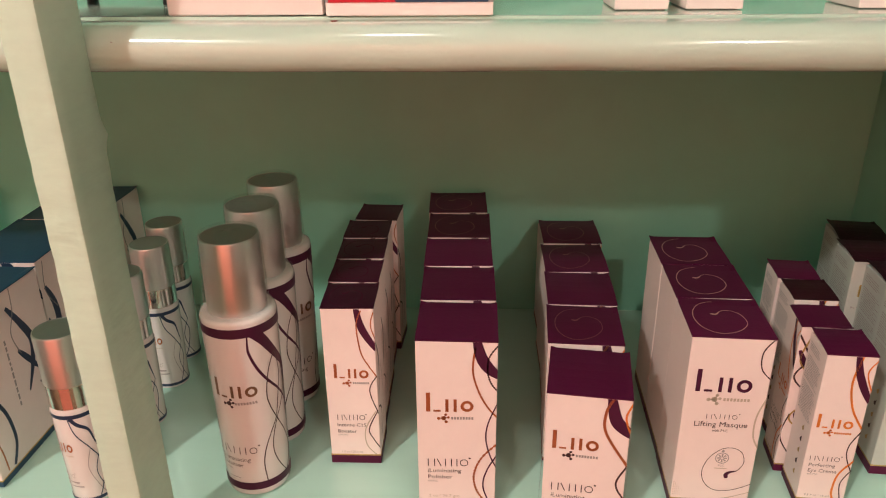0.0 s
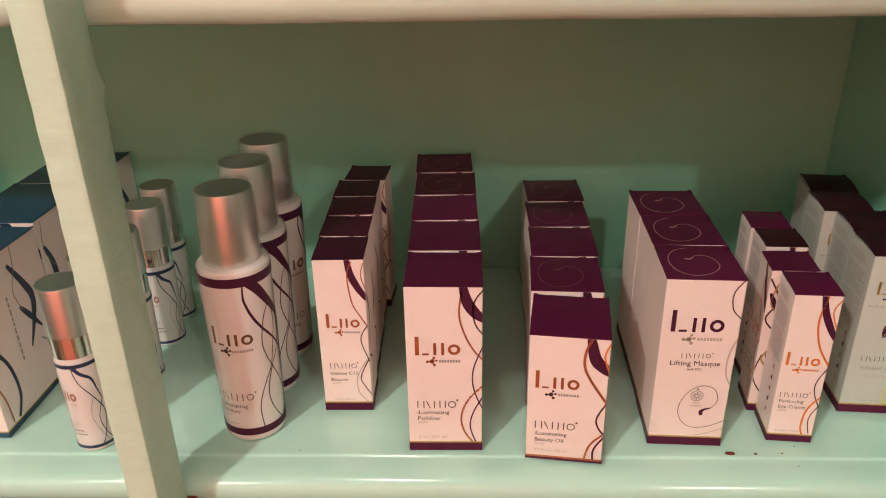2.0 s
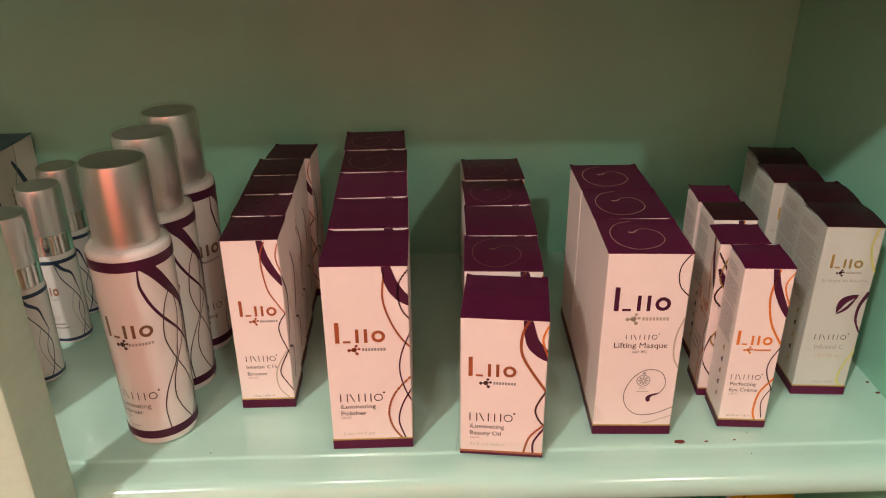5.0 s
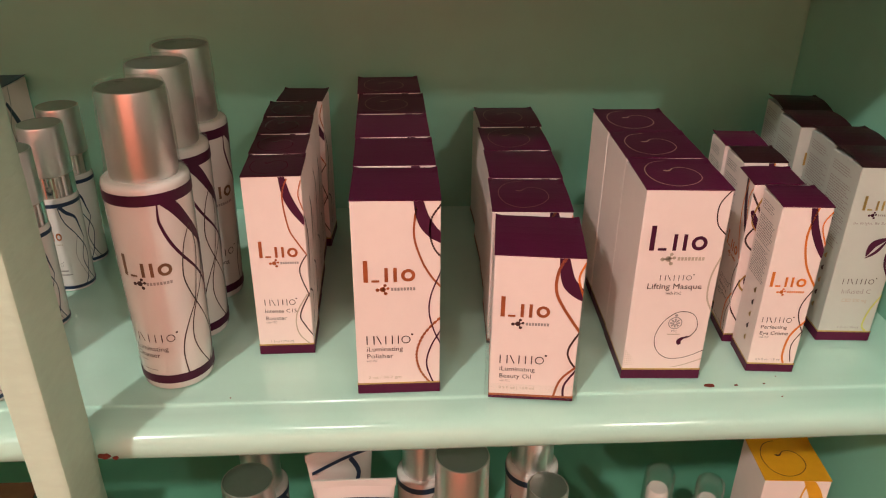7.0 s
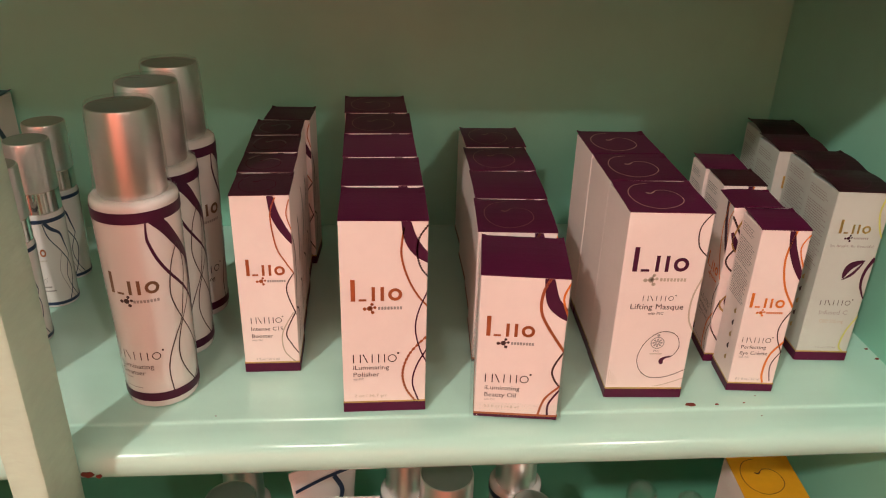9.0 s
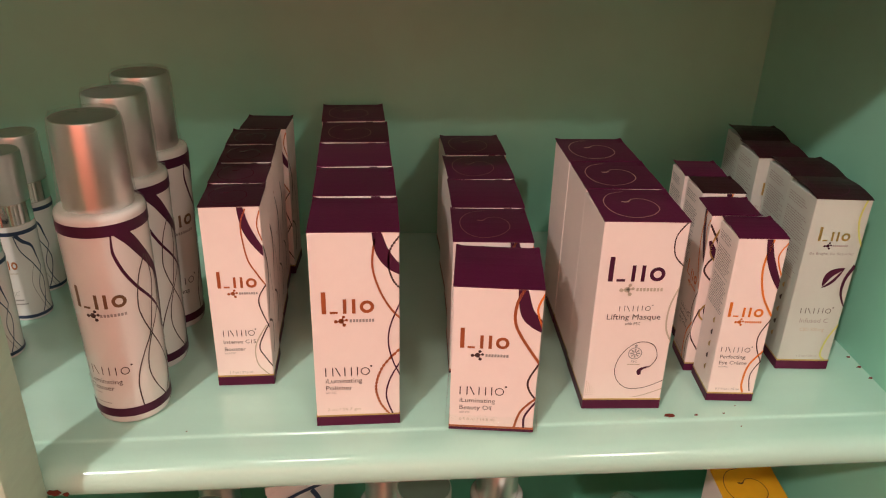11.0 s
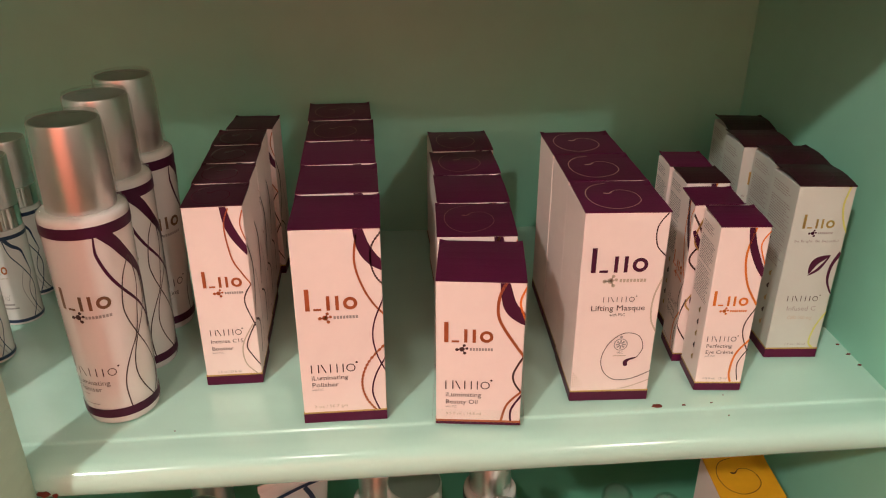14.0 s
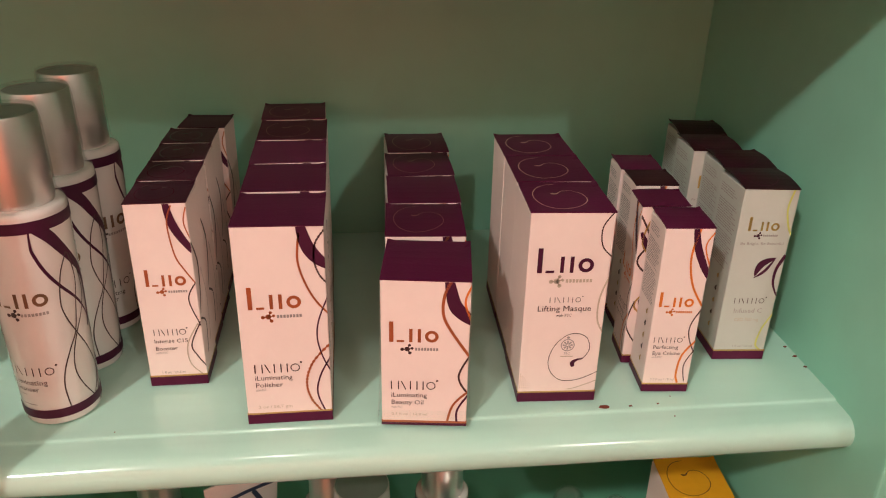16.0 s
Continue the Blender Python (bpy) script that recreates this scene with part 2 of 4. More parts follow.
def letters(text, size):
    """Outline letters of the built-in font as flat points and faces."""
    if (text, size) not in LETTERS:
        cu = bpy.data.curves.new("letters", "FONT")
        cu.body, cu.size, cu.resolution_u = text, size, 2
        ob = new("letters", cu)
        bpy.context.view_layer.update()
        me = bpy.data.meshes.new_from_object(ob.evaluated_get(bpy.context.evaluated_depsgraph_get()))
        LETTERS[text, size] = ([tuple(v.co[:2]) for v in me.vertices], [tuple(p.vertices) for p in me.polygons])
        bpy.data.objects.remove(ob), bpy.data.curves.remove(cu), bpy.data.meshes.remove(me)
    return LETTERS[text, size]


def words(text, size, s, z, place, bm=None, centre=False, wide=0.0):
    bm = bm or bmesh.new()
    points, faces = letters(text, size)
    squeeze = wide / max(p[0] for p in points) if wide else 1.0
    shift = max(p[0] for p in points) * squeeze / 2 if centre else 0
    made = [bm.verts.new(place(s - shift + x * squeeze, z + y)) for x, y in points]
    for f in faces:
        try:
            bm.faces.new([made[i] for i in f])
        except ValueError:
            pass
    return bm


def mark(s, z, w, place, cuts=1):
    """The maker's mark as plain shapes: one tall bar, a low block, two short bars and a disc."""
    h = w * 0.47
    bm = rect(s, s + 0.085 * w, z, z + h, place)
    rect(s + 0.15 * w, s + 0.30 * w, z, z + 0.10 * h, place, bm, cuts)
    rect(s + 0.40 * w, s + 0.465 * w, z, z + 0.66 * h, place, bm)
    rect(s + 0.57 * w, s + 0.635 * w, z, z + 0.66 * h, place, bm)
    disc(s + 0.85 * w, z + 0.30 * h, 0.29 * h, place, bm, 18, 0.15 * h)
    return bm


def molecule(s, z, w, place):
    """Small balls joined by sticks, and the plain bar beside them."""
    bm = disc(s, z, 0.055 * w, place)
    for dx, dz, r in ((-0.10, -0.01, 0.038), (0.045, 0.09, 0.032), (0.055, -0.09, 0.036), (0.10, 0.02, 0.03)):
        disc(s + dx * w, z + dz * w, r * w, place, bm, 10)
        ribbon([(s, z), (s + dx * w, z + dz * w)], 0.018 * w, place, None, 2, bm)
    return bm


def small_bars(s, z, w, h, place, count, bm=None, fill=0.62):
    """A row of small blocks that stands for a name that is not lettered."""
    bm = bm or bmesh.new()
    step = w / count
    for k in range(count):
        rect(s + k * step, s + (k + fill) * step, z, z + h, place, bm)
    return bm


def name_strokes(s, z, w, h, place):
    """A name that is not lettered, as a row of plain uprights, slanted bars and a ring."""
    bm, t = bmesh.new(), h * 0.11
    for u in (0.0, 0.155, 0.42, 0.565, 0.70):
        rect(s + u * w, s + u * w + t, z, z + h, place, bm)
    ribbon([(s + 0.23 * w, z + h), (s + 0.33 * w, z)], t, place, None, 2, bm)
    disc(s + 0.885 * w, z + h / 2, h * 0.46, place, bm, 20, h * 0.36)
    disc(s + w * 1.02, z + h * 1.10, h * 0.12, place, bm, 8)
    return bm


# ---- setting: the room ----
def structure(name, bm, mat, label, smooth=False):
    return tagged(new(name, mesh_from(name, bm, mat, smooth)), label, name.split("_")[0], "", "structure")


structure("floor", block(-2.2, 2.2, -3.0, 1.0, -0.05, 0.0), FLOORWOOD, "brown wooden floor of the dim room")
structure("ceiling", block(-2.2, 2.2, -3.0, 1.0, 3.10, 3.15), CEILING, "dim plain ceiling with round lamps")
structure("wall_north", block(-2.2, 2.2, 0.80, 0.90, 0, 3.10), BEIGE, "beige plain wall behind the shelving")
structure("wall_east", block(2.1, 2.2, -3.0, 0.80, 0, 3.10), BEIGE, "beige plain side wall of the room")
structure("wall_west", block(-2.2, -2.1, -3.0, 0.80, 0, 3.10), BEIGE, "beige plain side wall of the room")
structure("wall_south", block(-2.1, 2.1, -3.0, -2.9, 0, 3.10), BEIGE, "beige plain far wall of the room")
# Added reflector, not a known wall: stands in for pink bounce from behind the viewer.
structure("wall_partition", block(-1.1, 0.22, -1.16, -1.06, 0, 1.85), SALMON, "salmon painted plain partition wall facing the shelves")
# The third body only goes with the added fill light.
for at, r in ((LAMP_A, 0.05), (LAMP_B, 0.05), (ADDED_LAMP_C, 0.05)):
    lamp_body = thing("ceiling_lamp", "round white ceiling lamp above the shelves", "lamp", "ceiling lamps")
    lamp_body.matrix_world = pose(at[0], at[1], 3.10)
    part("rim", lathe([(0.085, -0.002), (0.085, -0.018), (0.070, -0.022), (0.070, -0.004)], 32), CEILING, lamp_body, "white metal rim", True)
    part("diffuser", lathe([(0.0, -0.008), (0.070, -0.008)], 32), glow("lamp_diffuser", (1, 0.85, 0.65), 6), lamp_body, "glowing frosted disc")

# ---- setting: the shelving ----
X0, X1 = -0.86, 0.377
BACK, FRONT = 0.752, 0.400
Z_LOW, Z_MID, Z_UP = 0.730, 1.000, 1.352


def shelf(name, top, mat, label, thick=0.027, x0=X0, x1=X1):
    """A board with a round nose, a little uneven under its many coats of paint."""
    r = (thick - 0.0014) / 2
    prof = [(BACK, top), (0.60, top), (0.50, top), (0.436, top), (0.4312, top), (0.4300, top - 0.0001), (0.4292, top - 0.0004), (0.4287, top - 0.0009), (0.4282, top - 0.0012), (0.4265, top - 0.00135), (0.420, top - 0.0014)]
    prof += [(FRONT + r - r * math.sin(a), top - 0.0014 - r + r * math.cos(a)) for a in [math.pi * k / 12 for k in range(1, 13)]]
    prof += [(0.50, top - thick), (BACK, top - thick)]
    bm, cols, n = bmesh.new(), [], 90
    for i in range(n + 1):
        col = []
        for y, z in prof:
            x = x0 + (x1 - 0.0025 + 0.012 * (y - 0.400) / (BACK - 0.400) - x0) * i / n
            near = max(0.0, min(1.0, (0.45 - y) / 0.03))
            col.append(bm.verts.new((x, y + near * 0.0008 * noise.noise((x * 9, top * 7, 0)), z + near * 0.0006 * noise.noise((x * 14, z * 30, 3)))))
        cols.append(col)
    for a, b in zip(cols, cols[1:]):
        for k in range(len(prof)):
            j = (k + 1) % len(prof)
            bm.faces.new((a[k], a[j], b[j], b[k]))
    bm.faces.new(cols[0]), bm.faces.new(cols[-1])
    return structure(name, bm, mat, label, True)


shelf("shelf_middle", Z_MID, MINT, "mint green gloss painted wooden shelf with rounded front edge")
shelf("shelf_upper", Z_UP, CREAM, "pale cream-green gloss painted shelf with rounded front edge")
# Lower board and back sheet carry the shade below the middle shelf as colour.
shelf("shelf_lower", Z_LOW, GREEN_SHADED, "deep green painted lower wooden shelf")
structure("shelving_back_lower", block(X0, X1 + 0.0095, BACK - 0.003, BACK - 0.0005, Z_LOW + 0.001, Z_MID - 0.028), GREEN_SHADED, "deep green painted lower back panel of the shelving")
structure("shelving_back", block(X0, X1 + 0.035, BACK, BACK + 0.015, 0.0, 1.80), MINT_SHADED, "green painted back panel of the shelving")
side = block(X1, X1 + 0.020, 0.366, BACK, 0.0, 1.80, 0.002)
for v in side.verts:
    v.co.x += -0.003 + 0.013 * (v.co.y - 0.400) / (BACK - 0.400)
structure("shelving_side_right", side, MINT_SHADED, "mint green painted side panel of the shelving")
structure("shelving_side_left", block(X0 - 0.02, X0, 0.366, BACK, 0.0, 1.80, 0.002), MINT_SHADED, "mint green painted side panel of the shelving")
structure("shelving_top", block(X0 - 0.02, X1 + 0.035, 0.366, BACK + 0.015, 1.80, 1.82, 0.002), CREAM, "pale green painted top board of the shelving")
structure("shelving_base", block(X0, X1, 0.40, BACK, 0.30, 0.325, 0.003), MINT, "mint green painted bottom board of the shelving")


def post():
    """The upright front post, thick with brushed paint, with dents and a drip."""
    bm = bmesh.new()
    x0, x1, y0, y1, n = -0.2285, -0.2075, 0.3585, 0.4005, 170
    ring = []
    r = 0.0022
    for cx, cy, a0 in ((x1 - r, y0 + r, -90), (x1 - r, y1 - r, 0), (x0 + r, y1 - r, 90), (x0 + r, y0 + r, 180)):
        ring += [(cx + r * math.cos(radians(a0 + d)), cy + r * math.sin(radians(a0 + d))) for d in (0, 45, 90)]
        if cx > -0.218 and cy < 0.38:
            ring += [(x1, 0.368), (x1, 0.378), (x1, 0.388)]
        if cx < -0.218 and cy < 0.38:
            ring += [(-0.222, y0), (-0.2165, y0), (-0.212, y0)]
    cols = []
    for i in range(n + 1):
        z = 1.80 * i / n
        z = 0.75 + (z - 0.0) * (0.75 / 1.80) if 0 < i < n else z
        col = []
        for k, (x, y) in enumerate(ring):
            d = 0.00045 * noise.noise((x * 60, y * 60, z * 22)) + 0.0003 * noise.noise((x * 200, y * 200, z * 90))
            nx, ny = (x + 0.218) / 0.0105, (y - 0.3795) / 0.021
            d += 0.0020 * math.exp(-((z - 1.293) / 0.0045) ** 2 - ((x - x1) / 0.003) ** 2 - ((y - y1) / 0.004) ** 2)
            d -= 0.0016 * math.exp(-((z - 1.262) / 0.004) ** 2 - ((x + 0.2225) / 0.004) ** 2 - ((y - y0) / 0.004) ** 2)
            d += 0.0012 * math.exp(-((z - 1.252) / 0.0025) ** 2 - ((x + 0.2205) / 0.003) ** 2 - ((y - y0) / 0.004) ** 2)
            col.append(bm.verts.new((x + d * nx, y + d * ny, z)))
        cols.append(col)
    m = len(ring)
    for a, b in zip(cols, cols[1:]):
        for k in range(m):
            bm.faces.new((a[k], a[(k + 1) % m], b[(k + 1) % m], b[k]))
    bm.faces.new(cols[0]), bm.faces.new(cols[-1])
    return structure("post", bm, POST_PAINT, "cream painted wooden post with brush marks and dents", True)


post()


def flake(x, y, z, size, facing, seed):
    """A spot where the paint has come off, showing the red-brown coat below."""
    rnd = random.Random(seed)
    bm = bmesh.new()
    n = 11
    pts = []
    for k in range(n):
        a, r = 2 * math.pi * k / n, size * rnd.uniform(0.45, 1.0)
        u, v = r * math.cos(a) * 1.25, r * math.sin(a) * 0.8
        pts.append({"up": (x + u, y + v, z), "left": (x, y + u * 0.7, z + v), "front": (x + u, y, z + v)}[facing])
    top = [bm.verts.new(p) for p in pts]
    off = {"up": (0, 0, -0.0006), "left": (0.0006, 0, 0), "front": (0, 0.0006, 0)}[facing]
    low = [bm.verts.new(tuple(p[j] + off[j] for j in range(3))) for p in pts]
    bm.faces.new(top), bm.faces.new(low)
    for k in range(n):
        bm.faces.new((top[k], top[(k + 1) % n], low[(k + 1) % n], low[k]))
    ob = new("paint_chip", mesh_from("paint_chip", bm, CHIP))
    return tagged(ob, "small red-brown chip in the painted shelf surface", "paint chip", "chips in the paint", "structure")


for k, c in enumerate(((0.203, 0.4335, 1.0004, 0.0036, "up"), (0.2225, 0.4330, 1.0004, 0.0014, "up"), (0.243, 0.434, 1.0004, 0.0008, "up"),
                       (0.255, 0.442, 1.0003, 0.0006, "up"), (0.2505, 0.421, 0.9990, 0.0006, "up"), (-0.128, 0.434, 1.0003, 0.0006, "up"),
                       (0.3766, 0.453, 1.030, 0.0032, "left"), (0.3745, 0.499, 1.0006, 0.0018, "up"), (0.3750, 0.485, 1.0006, 0.0020, "up"),
                       (0.3752, 0.470, 1.0006, 0.0018, "up"), (-0.2030, 0.3990, 0.9830, 0.0042, "front"), (-0.1965, 0.3990, 0.9815, 0.0022, "front"),
                       (-0.079, 0.4200, 1.3510, 0.0022, "up"), (-0.195, 0.4010, 1.3420, 0.0012, "front"), (-0.2025, 0.4008, 1.338, 0.0009, "front"))):
    flake(*c[:4], c[4], k)


# ---- cartons ----
def top_flap(w, d, h, bow):
    """The tucked lid of a carton: it bows a little and lifts at the back."""
    bm, n = bmesh.new(), 6
    rows = []
    e = 0.0002
    for i in range(n + 1):
        f = i / n
        z = h - 0.0001 + bow * math.sin(f * math.pi * 0.9)
        curl = 0.0016 * f ** 8
        rows.append([bm.verts.new((x, -d / 2 - e + (d + 2 * e) * f, z + dz + (curl if abs(x) > w * 0.45 else curl * 0.35))) for dz in (0.0005, -0.0002) for x in (-w / 2 - e, -w * 0.42, w * 0.42, w / 2 + e)])
    for a, b in zip(rows, rows[1:]):
        for k in range(3):
            bm.faces.new((a[k], a[k + 1], b[k + 1], b[k])), bm.faces.new((a[4 + k], b[4 + k], b[5 + k], a[5 + k]))
        bm.faces.new((a[0], b[0], b[4], a[4])), bm.faces.new((a[3], a[7], b[7], b[3]))
    for r in (rows[0], rows[-1]):
        for k in range(3):
            bm.faces.new((r[k], r[4 + k], r[5 + k], r[k + 1]))
    return bm


def carton(spec):
    """A tall printed carton; spec gives its size, colours and prints."""
    w, d, h = spec["size"]
    e = 0.00025
    ob = thing("product_box", spec["label"], "box", spec["group"])
    front = lambda s, z: (-w / 2 + s, -d / 2 - e, z)
    right = lambda s, z: (w / 2 + e, -d / 2 + s, z)
    left = lambda s, z: (-w / 2 - e, d / 2 - s, z)
    bow = spec.get("bow", 0.0006)
    lid_top = lambda s, t: (-w / 2 + s, -d / 2 + t, h + 0.00075 + bow * math.sin(t / d * math.pi * 0.9))
    shell = block(-w / 2, w / 2, -d / 2, d / 2, 0.0004, h, 0.0007)
    for v in shell.verts:
        if v.co.z > h / 2 and v.co.y > 0:
            v.co.z -= 0.0016
    body = part("body", shell, spec["card"], ob, "", False)
    band = spec["band"]
    part("base_band", block(-w / 2 - e, w / 2 + e, -d / 2 - e, d / 2 + e, 0, band, 0.0003, 1), spec["base"], ob, spec["base_label"])
    part("foil_line", block(-w / 2 - e, w / 2 + e, -d / 2 - e, d / 2 + e, band + 0.0001, band + spec["line"], 0.0), spec["line_ink"], ob, "thin metallic line")
    lid = part("lid", top_flap(w, d, h, bow), spec["lid"], ob, spec["lid_label"])
    # spiral on the lid
    turn = [(u * w, v * d) for u, v in ((0.33, 0.57), (0.40, 0.56), (0.49, 0.66), (0.62, 0.66), (0.72, 0.54), (0.73, 0.33), (0.59, 0.15), (0.37, 0.08), (0.19, 0.18), (0.108, 0.39), (0.128, 0.63), (0.25, 0.84), (0.46, 0.93), (0.71, 0.965), (0.99, 0.97))]
    part("spiral", ribbon(turn, lambda f: 0.0006 + 0.0024 * max(0, 1 - f / 0.12) * min(1, f * 25), lid_top, None, 6), spec.get("spiral", LID_LINE), lid, "fine gold spiral print")
    lim = (0, w, band + spec["line"], h - 0.0003)
    for pts, wid, ink in spec["ribbons"]:
        wd = (lambda f, k=wid: k * w * (0.35 + 0.65 * math.sin(math.pi * (0.12 + 0.76 * f)))) if wid > 0.05 else wid * w
        if wid < 0:
            wd = lambda f, k=-wid: k * w * (0.35 + 0.65 * abs(math.sin(f * 70)))
        part("printed_ribbon", ribbon([(u * w, v * h) for u, v in pts], wd, front, lim, 40 if wid < 0 else 8), ink, body)
    for pts, wid, ink in spec.get("side_ribbons", ()):
        wd = (lambda f, k=wid: k * d * (0.15 + 0.85 * math.sin(math.pi * (0.10 + 0.88 * f)))) if wid > 0.05 else wid * d
        part("printed_ribbon", ribbon([(u * d, v * h) for u, v in pts], wd, right, (0, d, lim[2], lim[3]), 8), ink, body)
    ms, mz, mw = spec["mark"]
    part("emblem", mark(ms * w, mz * h, mw * w, front), spec["mark_ink"], body, "metallic printed emblem")
    part("molecule_print", molecule((ms + mw * 0.36) * w, (mz - mw * 0.16 * w / h) * h, mw * w, front), spec["molecule_ink"], body)
    part("printed_bar", small_bars((ms + mw * 0.52) * w, (mz - mw * 0.19 * w / h) * h, mw * 0.48 * w, mw * w * 0.065, front, 8, None, 0.7), spec["bar_ink"], body)
    ns, nz, nw, nh = spec["name"]
    part("name_print", name_strokes(ns * w, nz * h, nw * w, nh, front), spec["text_ink"], body)
    for text, size, s, z, wide, ink, centre in spec["text"]:
        part("lettering", words(text, size, s * w, z * h, front, None, centre, wide * w), ink, body)
    for extra in spec.get("extra", ()):
        extra(body, w, d, h, front, left, right)
    return ob


def spiral_fruit(body, w, d, h, front, left, right):
    turn = [(0.72, 0.235), (0.80, 0.25), (0.865, 0.30), (0.82, 0.36), (0.70, 0.385), (0.56, 0.375), (0.42, 0.32), (0.355, 0.24), (0.40, 0.17), (0.53, 0.125), (0.70, 0.122), (0.85, 0.14), (1.0, 0.17)]
    part("printed_ribbon", ribbon([(u * w, v * h) for u, v in turn], 0.0005, front, (0, w, 0.01, h), 6), DARK_INK, body)
    part("printed_ribbon", ribbon([(u * w, v * h) for u, v in ((0.5, 0.062), (0.7, 0.075), (0.88, 0.10), (1.0, 0.12))], 0.0007, front, (0, w, 0.01, h), 6), PALE_INK, body)
    part("printed_drop", ribbon([(0.80 * w, 0.25 * h), (0.72 * w, 0.240 * h), (0.665 * w, 0.222 * h), (0.68 * w, 0.200 * h)], lambda f: 0.0004 + 0.0042 * math.sin(math.pi * f * 0.9) * f, front, None, 6), PURPLE_INK, body)
    cx, cz, r = 0.584 * w, 0.322 * h, 0.088 * w
    bm = disc(cx, cz, r, front, None, 24, 0.86 * r)
    for k in range(8):
        a = math.pi * k / 4
        ribbon([(cx + 0.15 * r * math.cos(a), cz + 0.15 * r * math.sin(a)), (cx + 0.72 * r * math.cos(a), cz + 0.72 * r * math.sin(a))], lambda f: 0.0006 + 0.0008 * f, front, None, 3, bm)
    disc(cx, cz + 1.25 * r, 0.22 * r, front, bm, 8)
    part("printed_fruit", bm, GREY_INK, body)
    part("lettering", words("PSC", 0.0026, cx, cz - 1.55 * r, front, None, True), GREY_INK, body)
    part("printed_bar", rect(cx - 0.9 * r, cx + 0.9 * r, cz - 1.95 * r, cz - 1.8 * r, front), PALE_INK, body)
    bm = bmesh.new()
    for i in range(6):
        for j in range(8 - i):
            disc(0.02 * w + i * 0.0013, 0.085 * h + j * 0.0016, 0.00045 * (1 - i / 9), front, bm, 6)
    part("dot_print", bm, PALE_INK, body)


def side_notes(body, w, d, h, front, left, right):
    rnd = random.Random(7)
    bm = bmesh.new()
    for k in range(32):
        if k in (4, 5, 17):
            continue
        z, s = (0.945 - k * 0.0135) * h, 0.12 * d
        end = (0.9 if k > 5 else 0.8) * d * rnd.uniform(0.78, 1)
        while s < end:
            word = rnd.uniform(0.0010, 0.0034)
            rect(s, min(s + word, end), z, z + 0.0007, left, bm)
            s += word + 0.0006
    part("small_print", bm, GREY_INK, body)
    for k in range(5):
        bm = disc(0.62 * d, (0.46 - k * 0.075) * h, 0.0017, left, None, 12)
        ribbon([(0.62 * d, (0.46 - k * 0.075) * h), (0.66 * d, (0.46 - k * 0.075) * h + 0.0036)], lambda f: 0.0026 * (1 - f) + 0.0002, left, None, 4, bm)
        part("printed_drop", bm, (GOLD, DARK_INK)[k % 2], body)


def leaf_print(body, w, d, h, front, left, right):
    part("printed_leaf", ribbon([(0.49 * w, 0.515 * h), (0.58 * w, 0.585 * h), (0.83 * w, 0.622 * h)], lambda f: 0.0052 * math.sin(math.pi * f) + 0.0002, front, None, 10), PURPLE_INK, body)
    part("printed_leaf", ribbon([(0.48 * w, 0.505 * h), (0.66 * w, 0.545 * h), (0.82 * w, 0.618 * h)], lambda f: 0.0022 * math.sin(math.pi * f) + 0.0002, front, None, 10), PURPLE_INK, body)
    part("printed_ribbon", ribbon([(1.0 * w, 0.64 * h), (0.88 * w, 0.56 * h), (0.87 * w, 0.48 * h), (0.95 * w, 0.42 * h), (1.0 * w, 0.395 * h)], lambda f: 0.0022 * (1 - f) + 0.0008, front, (0, w, 0, h), 10), PURPLE_INK, body)
    part("lettering", words("Be Bright. Be Beautiful", 0.0028, 0.10 * w, 0.697 * h, front, None, False, 0.80 * w), GREY_INK, body)


TOP_SWEEP = [(0.62, 1.02), (0.72, 0.93), (0.86, 0.845), (1.03, 0.78)]
BASE = dict(card=CARD, base=PURPLE, base_label="plum printed base band", lid=PURPLE, lid_label="plum printed tuck-in lid", line_ink=GOLD, line=0.0012,
            band=0.0075, mark_ink=COPPER, molecule_ink=COPPER, bar_ink=GREY_INK, text_ink=DARK_INK)
POLISHER = dict(BASE, size=(0.0555, 0.0555, 0.143), label="white carton with plum lid and base, copper swirls", group="row of polisher cartons", spiral=DIM_LINE,
                mark=(0.12, 0.609, 0.60), name=(0.125, 0.280, 0.53, 0.0066),
                text=[("iLuminating", 0.0050, 0.12, 0.242, 0.435, DARK_INK, False), ("Polisher", 0.0050, 0.12, 0.203, 0.32, DARK_INK, False),
                      ("with PSC", 0.0026, 0.12, 0.182, 0.13, GREY_INK, False), ("2 oz / 56.7 gm", 0.0032, 0.13, 0.086, 0.40, PALE_INK, False)],
                ribbons=[([(0.74, 1.02), (0.80, 0.92), (0.90, 0.855), (1.04, 0.81)], 0.15, PURPLE_INK), ([(0.73, 0.97), (0.70, 0.84), (0.78, 0.72), (0.90, 0.63), (1.03, 0.57)], 0.024, COPPER),
                         ([(1.02, 0.99), (0.90, 0.92), (0.88, 0.84), (0.93, 0.77), (1.03, 0.72)], -0.026, DARK_INK),
                         ([(1.03, 0.68), (0.90, 0.55), (0.87, 0.45), (0.93, 0.345), (1.03, 0.26)], 0.018, PURPLE_INK),
                         ([(1.03, 0.43), (0.81, 0.33), (0.72, 0.225), (0.76, 0.13), (0.88, 0.055)], -0.034, COPPER),
                         ([(1.03, 0.365), (0.89, 0.26), (0.84, 0.16), (0.92, 0.055)], 0.020, PURPLE_INK)],
                side_ribbons=[([(0, 0.78), (0.15, 0.66), (0.05, 0.5), (0.2, 0.35), (0.0, 0.2)], 0.03, DARK_INK), ([(0, 0.55), (0.2, 0.4), (0.1, 0.2), (0, 0.1)], 0.02, GREY_INK)])
